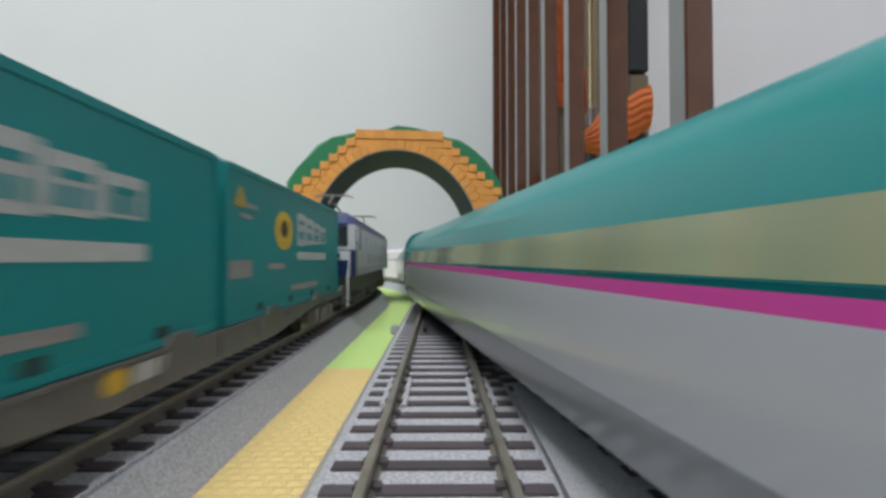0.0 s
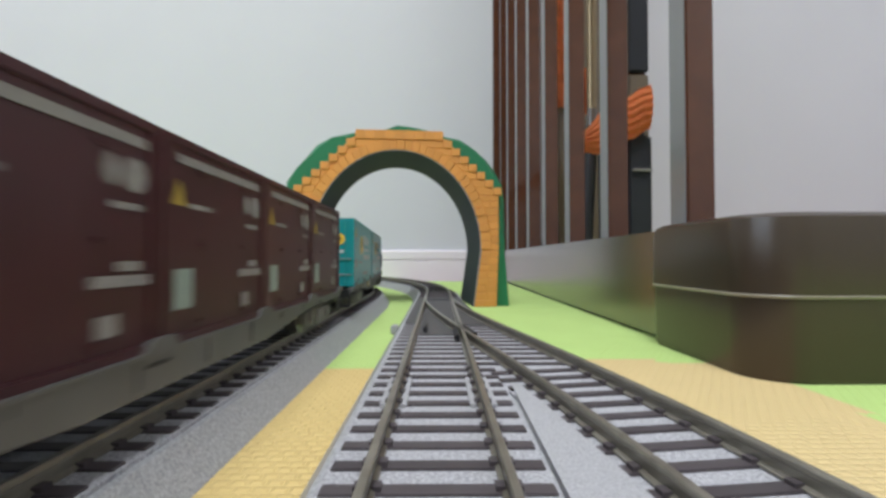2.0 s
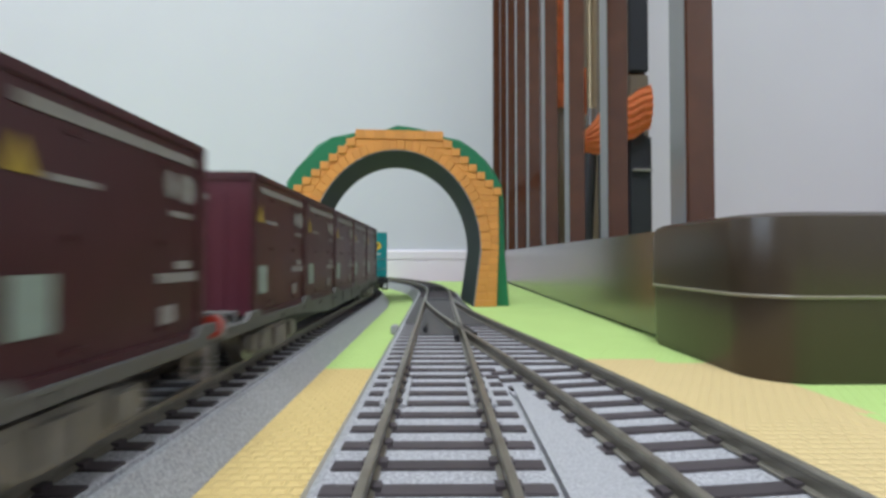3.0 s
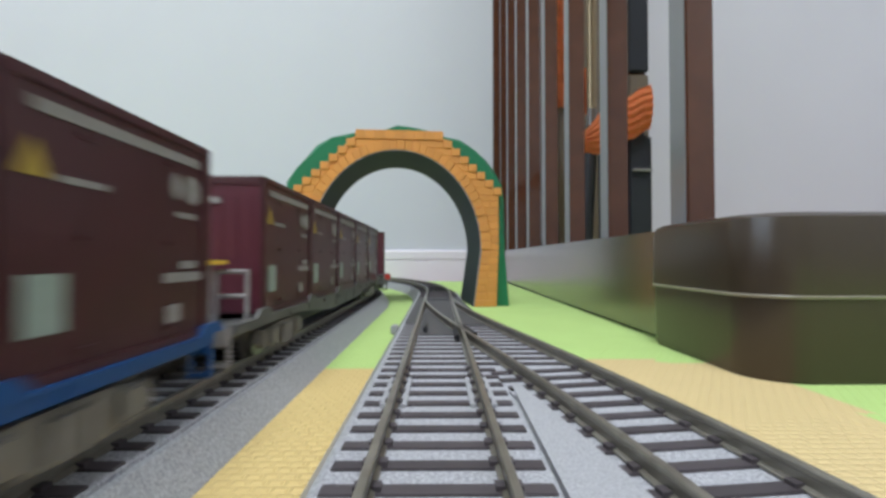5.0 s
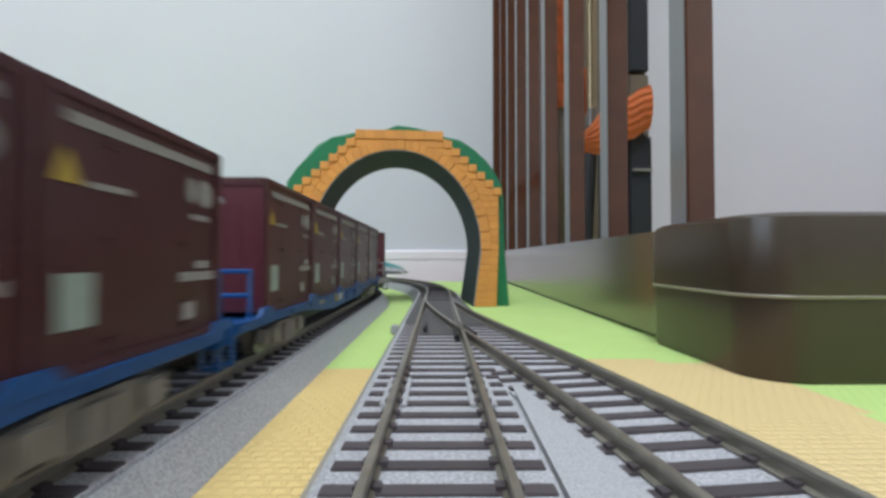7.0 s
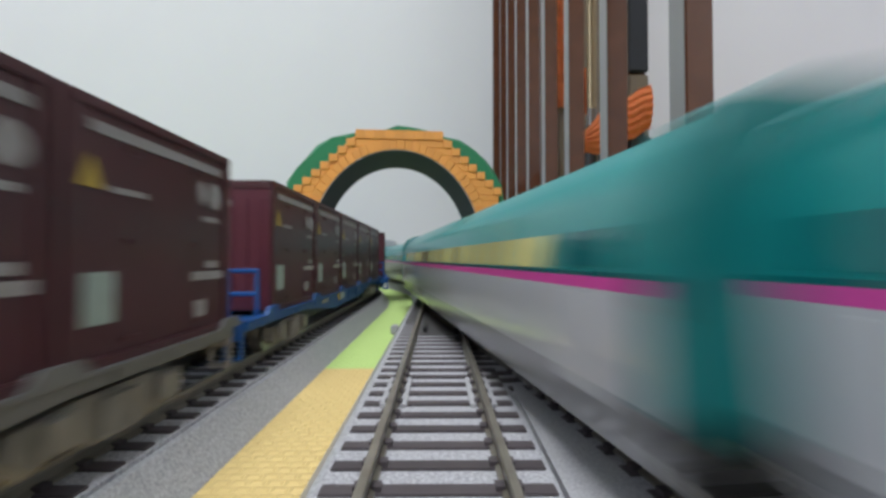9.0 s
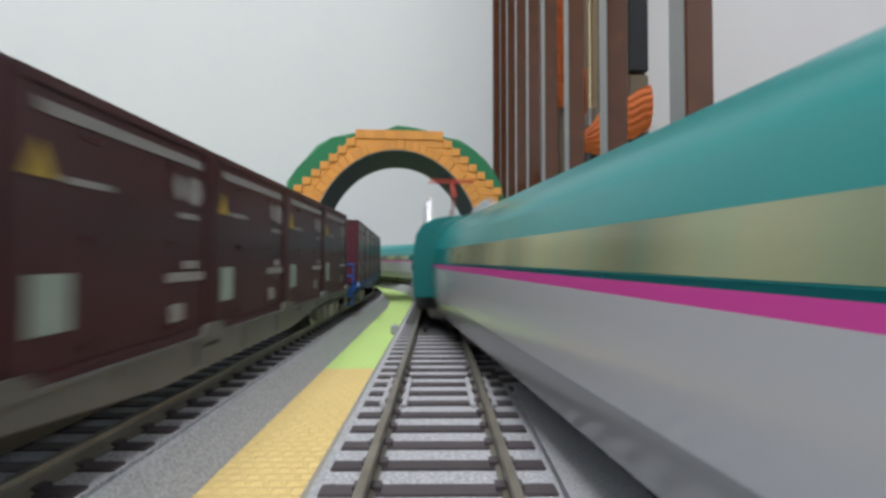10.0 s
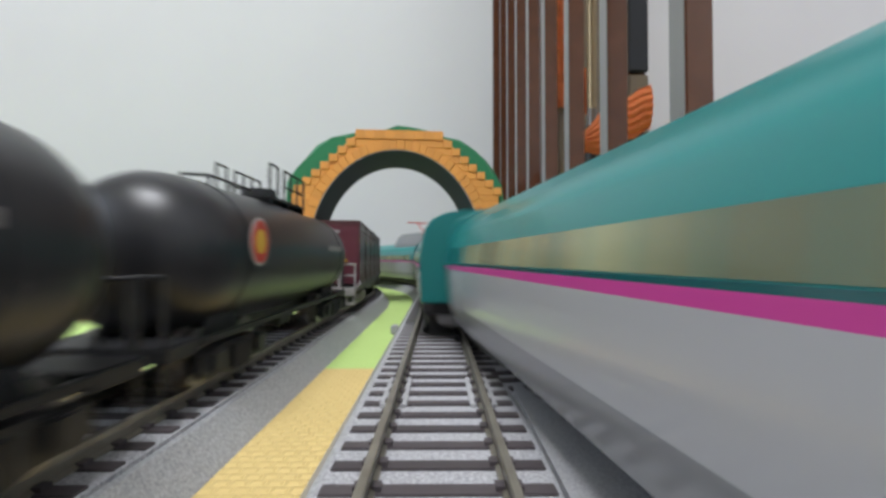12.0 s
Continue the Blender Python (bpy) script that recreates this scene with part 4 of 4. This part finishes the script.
def tank_wagon():
    car = thing("tank_wagon", "glossy black tank wagon with railings and a round red emblem", "tank wagon", "goods wagons")
    L, r, zc = 77.5, 17.4, 28.2
    rings = []
    for y, k in ((-71.5, 0.02), (-71.2, 0.25), (-70.1, 0.5), (-67.9, 0.72), (-64.5, 0.88), (-60.5, 0.97), (-55.5, 1), (-30, 1), (-10, 1.03), (10, 1.03), (30, 1), (55.5, 1), (60.5, 0.97), (64.5, 0.88), (67.9, 0.72), (70.1, 0.5), (71.2, 0.25), (71.5, 0.02)):
        rings.append([(r * k * math.cos(2 * math.pi * i / 36), y, zc + r * k * math.sin(2 * math.pi * i / 36)) for i in range(36)])
    part("tank", loft(mesh(), rings), "tank", car, "glossy black cylindrical tank", smooth=True)
    for y in (-48, -17, 17, 48):
        rg = [[((r * 1.012) * math.cos(2 * math.pi * i / 36), yy, zc + (r * 1.012) * math.sin(2 * math.pi * i / 36)) for i in range(36)] for yy in (y - 0.6, y + 0.6)]
        part("band", loft(mesh(), rg), "tank", car, smooth=True)
    bm = mesh()
    box(bm, -5, 5, -L + 2, L - 2, 8.6, 11.8, 0.3)
    for e in (-1, 1):
        box(bm, -14, 14, *sorted((e * (L - 14), e * (L - 2))), 9, 12, 0.4)
        for s in (-1, 1):
            extrude(bm, [(e * 58, 11), (e * 40, 11), (e * 44, 20), (e * 54, 20)], "x", *sorted((s * 7, s * 11)))
    part("frame", bm, "black", car)
    wk = mesh()
    box(wk, -8.5, 8.5, -14, 24, 45.8, 46.7, 0.2)
    for y in (-12, 5, 22):
        box(wk, -8.5, 8.5, y - 0.5, y + 0.5, 42.0, 45.9)
    part("walkway", wk, "black", car, "black top walkway")
    for s in (-1, 1):
        rl = mesh()
        for y in (-12, -5, 1, 8, 15, 23):
            rod(rl, (s * 8.2, y, 46), (s * 8.2, y, 56.5), 0.4, 6)
        for p, q in ((-12, -5), (1, 8), (8, 15), (15, 23)):
            rod(rl, (s * 8.2, p, 56.5), (s * 8.2, q, 56.5), 0.4, 6)
        rod(rl, (s * 8.2, 1, 51.2), (s * 8.2, 23, 51.2), 0.35, 6)
        part("railing", rl, "black", car, "thin top railing")
    pipe = mesh()
    for y in (-39, -27, -15):
        rod(pipe, (3, y, 44.5), (3, y, 48), 0.4, 6)
    rod(pipe, (3, -39, 48), (3, -14, 48), 0.4, 6)
    rod(pipe, (3, -39, 48), (-3, -41, 48), 0.4, 6)
    rod(pipe, (-3, -41, 48), (-3, -41, 44.5), 0.4, 6)
    part("handrail", pipe, "black", car, "thin black handrail along the tank top")
    part("hatch", rod(mesh(), (0, 0, 44), (0, 0, 50), 5.5, 16), "tank", car)
    for s in (-1, 1):
        x = s * 17.75
        for rr, mt, e in ((5.7, "mark_white", 0.0), (5.1, "mark_red", 0.16), (2.9, "mark_yellow", 0.3)):
            decal(car, x + s * e, -s * 44.5 - rr, -s * 44.5 + rr, zc + 3 - rr, zc + 3 + rr, mt, "emblem", True)
        decal(car, s * 17.75, *sorted((s * 24, s * 46)), zc + 2, zc + 4, "mark_grey")
        part("side_sill", box(mesh(), *sorted((s * 12.6, s * 14.2)), -L + 14, L - 14, 10.2, 11.6, 0.2), "black", car)
    for e in (-1, 1):
        bogie(car, e * (L - 30), "black")
        coupler(car, e * (L - 3), e * (L + 1.5))
        hr = mesh()
        for s in (-1, 1):
            rod(hr, (s * 13, e * (L - 3), 4), (s * 13, e * (L - 3), 24), 0.45, 6)
            rod(hr, (s * 7, e * (L - 3), 12), (s * 7, e * (L - 3), 24), 0.45, 6)
            rod(hr, (s * 13, e * (L - 3), 24), (s * 7, e * (L - 3), 24), 0.45, 6)
        part("handrail", hr, "black", car)
    part("under_tank", rod(mesh(), (0, -22, 7.5), (0, -4, 7.5), 3.4, 12), "black", car, smooth=True)
    part("brake_gear", box(mesh(), -6, 6, 4, 16, 4.4, 9, 0.5), "black", car)
    return car


def locomotive():
    car = thing("locomotive", "pale grey and blue electric locomotive with raised pantographs", "locomotive")
    L = 110.0

    def body(z0, z1, x, inset, grow=0.0):
        out = [(-L + inset, -x + 3), (-L + inset + 2, -x), (L - inset - 2, -x), (L - inset, -x + 3), (L - inset, x - 3), (L - inset - 2, x), (-L + inset + 2, x), (-L + inset, x - 3)]
        return [[(q, p, z) for p, q in out] for z in (z0, z1)]

    part("underframe", loft(mesh(), body(8, 18.5, 14.5, 6)), "under", car, "dark grey underframe")
    part("skirt_band", loft(mesh(), body(18.52, 22.5, 18, 2)), "loco_grey", car, "mid grey lower band")
    part("body", loft(mesh(), body(22.52, 31, 18, 2)), "loco_white", car, "pale grey body band")
    part("cab_band", loft(mesh(), body(31.02, 44, 17.9, 3)), "loco_white", car)
    rings = [[(q, p * (1 - 0.02 * k), z) for q, p, z in body(0, z, x, 3 + k * 3)[1]] for k, (z, x) in enumerate(((44.02, 17.8), (48.3, 16), (50.8, 12)))]
    part("roof", loft(mesh(), rings), "roof_blue", car, "blue rounded roof")
    for e in (-1, 1):
        y = e * (L - 3)
        for x0, x1 in ((-14.6, -0.5), (0.5, 14.6)):
            part("windscreen", box(mesh(), x0, x1, *sorted((y, y + e * 0.5)), 33.5, 43, 0.2), "glass", car)
        part("end_plate", box(mesh(), -14.9, 14.9, *sorted((e * (L - 2.1), e * (L - 1.7))), 18.6, 26.5, 0.1), "loco_blue", car, "navy blue end plate")
        part("brow_plate", box(mesh(), -14.6, 14.6, *sorted((y, y + e * 0.4)), 43.2, 44.4, 0.1), "loco_blue", car)
        part("cab_side", box(mesh(), -18.1, 18.1, *sorted((e * (L - 2.6), e * (L - 11))), 18.6, 31.6, 0.1), "loco_blue", car, "navy blue cab corner")
        part("cab_side", box(mesh(), -18.05, 18.05, *sorted((e * (L - 19), e * (L - 26))), 31.8, 43.9, 0.1), "loco_blue", car, "navy blue cab panel")
        part("headlight", box(mesh(), -11, -7, *sorted((e * (L - 2), e * (L - 1.4))), 27.5, 30, 0.2), "glass", car)
        part("headlight", box(mesh(), 7, 11, *sorted((e * (L - 2), e * (L - 1.4))), 27.5, 30, 0.2), "glass", car)
        part("snow_plough", extrude(mesh(), [(-13, 5), (13, 5), (11, 12), (-11, 12)], "y", *sorted((e * (L - 5), e * (L - 2)))), "under", car)
        for s in (-1, 1):
            part("cab_window", box(mesh(), *sorted((s * 17.8, s * 18.2)), *sorted((e * (L - 6), e * (L - 15))), 34.5, 42, 0.1), "glass", car)
        coupler(car, e * (L - 3), e * (L + 3))
        hr = mesh()
        for s in (-1, 1):
            rod(hr, (s * 15, e * (L - 1), 4), (s * 15, e * (L - 1), 22), 0.5, 6)
            rod(hr, (s * 9, e * (L - 1), 8), (s * 9, e * (L - 1), 17), 0.5, 6)
        part("handrail", hr, "mark_white", car)
        yp = e * 72
        pg = mesh()
        for s in (-1, 1):
            rod(pg, (s * 5, yp - e * 12, 52), (s * 3, yp + e * 8, 57), 0.5, 6)
        rod(pg, (0, yp + e * 8, 57), (0, yp - e * 6, 63.5), 0.6, 6)
        rod(pg, (-8.5, yp - e * 6, 63.5), (8.5, yp - e * 6, 63.5), 0.6, 6)
        for s in (-1, 1):
            rod(pg, (s * 8.5, yp - e * 6, 63.5), (s * 11, yp - e * 6, 62.2), 0.45, 6)
        part("pantograph", pg, "under" if e > 0 else "bogie", car, "raised grey pantograph")
        part("pantograph_base", box(mesh(), -7, 7, *sorted((yp - e * 16, yp + e * 10)), 50.3, 52, 0.4), "wagon_grey", car)
        part("roof_gear", box(mesh(), -9, 9, *sorted((e * 24, e * 52)), 50, 53, 0.6), "wagon_grey", car)
    for s in (-1, 1):
        for k in range(5):
            part("side_window", box(mesh(), *sorted((s * 17.85, s * 18.15)), -58 + k * 26, -54 + k * 26, 37, 41, 0.1), "glass", car)
        for k in range(4):
            part("louvre", box(mesh(), *sorted((s * 17.8, s * 18.1)), -54 + k * 27, -36 + k * 27, 24, 30, 0.1), "loco_grey", car)
        part("gutter", box(mesh(), *sorted((s * 17.7, s * 18.2)), -L + 28, L - 28, 43.2, 44.2, 0.1), "loco_blue", car, "navy line under the roof")
    for y in (-74, 0, 74):
        bogie(car, y, "under", side=15)
    return car


# ---- the running trains ----
def vehicle_rows(line, place, speed, half, turned=False):
    rows = []
    for k in range(121):
        t = k * 0.1
        rows.append((t, line.seat(place + speed * t, half)))
    return rows


GOODS_SPEED = 0.127
GOODS_GAP = 0.1455 - 1.5 * GOODS_SPEED   # front of the second load at the start
SLACK = (0.0, 0.002, 0.004, 0.0012, 0.0014, 0.0008)   # play in the couplings, wagon by wagon
moving = []


def trains():
    first = express_line.s_of_y(0.072) + 0.004
    tip = first + E_SPEED * 8.205
    cars = []
    middle_car = express_car(312.5)
    for k in range(10):
        if k == 0:
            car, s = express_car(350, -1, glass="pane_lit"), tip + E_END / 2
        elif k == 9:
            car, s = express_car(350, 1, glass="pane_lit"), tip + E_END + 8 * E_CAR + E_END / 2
        else:
            s = tip + E_END + (k - 0.5) * E_CAR
            if k in (3, 7):
                car = express_car(312.5, 0, True)
            elif k == 1:
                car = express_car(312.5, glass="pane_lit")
            elif k == 2:
                car = middle_car
            elif k == 5:
                car = express_car(312.5, blank=70.0)
            else:
                car = copy_thing(middle_car, Matrix.Identity(4))
        moving.append((car, express_line, s, -E_SPEED, 0.105, k in (3, 7)))
    base = goods_line.s_of_y(0.0) + GOODS_GAP
    spec = [("wagon_grey", "black", True), ("wagon_grey", "wagon_grey", False), ("wagon_grey", "mark_grey", False), ("wagon_blue", "wagon_blue", False),
            ("wagon_blue", "wagon_blue", False), ("wagon_grey", "mark_grey", False)]
    for k, (fm, rm, green) in enumerate(spec):
        moving.append((container_wagon(fm, rm, green), goods_line, base + (0.141 if green else 0.1295 - 0.2495 * k + SLACK[k]), GOODS_SPEED, 0.088, False))
    moving.append((locomotive(), goods_line, base + 0.141 + 0.124 + 0.113, GOODS_SPEED, 0.074, False))
    rear = base + 0.1345 - 5 * 0.2495 - 0.127
    tank = tank_wagon()
    for k in range(3):
        car = tank if k == 0 else copy_thing(tank, Matrix.Identity(4))
        moving.append((car, goods_line, rear - 0.0845 - 0.156 * k, GOODS_SPEED, 0.055, False))


def motions():
    for car, line, place, speed, half, flip in moving:
        turn = Matrix.Rotation(math.pi, 4, "Z") if flip else Matrix.Identity(4)
        walk(car, [(t, m @ turn) for t, m in vehicle_rows(line, place, speed, half)])
        if line is goods_line:
            for wheel in [o for o in car.children_recursive if o.name.startswith("wheelset")]:
                seat = Matrix.Translation(wheel.location)
                walk(wheel, [(k / 15, seat @ Matrix.Rotation(-speed * k / 15 / (WHEEL * MM), 4, "X")) for k in range(181)])


room()
mats()
tracks()
tunnel()
screen()
trains()
motions()
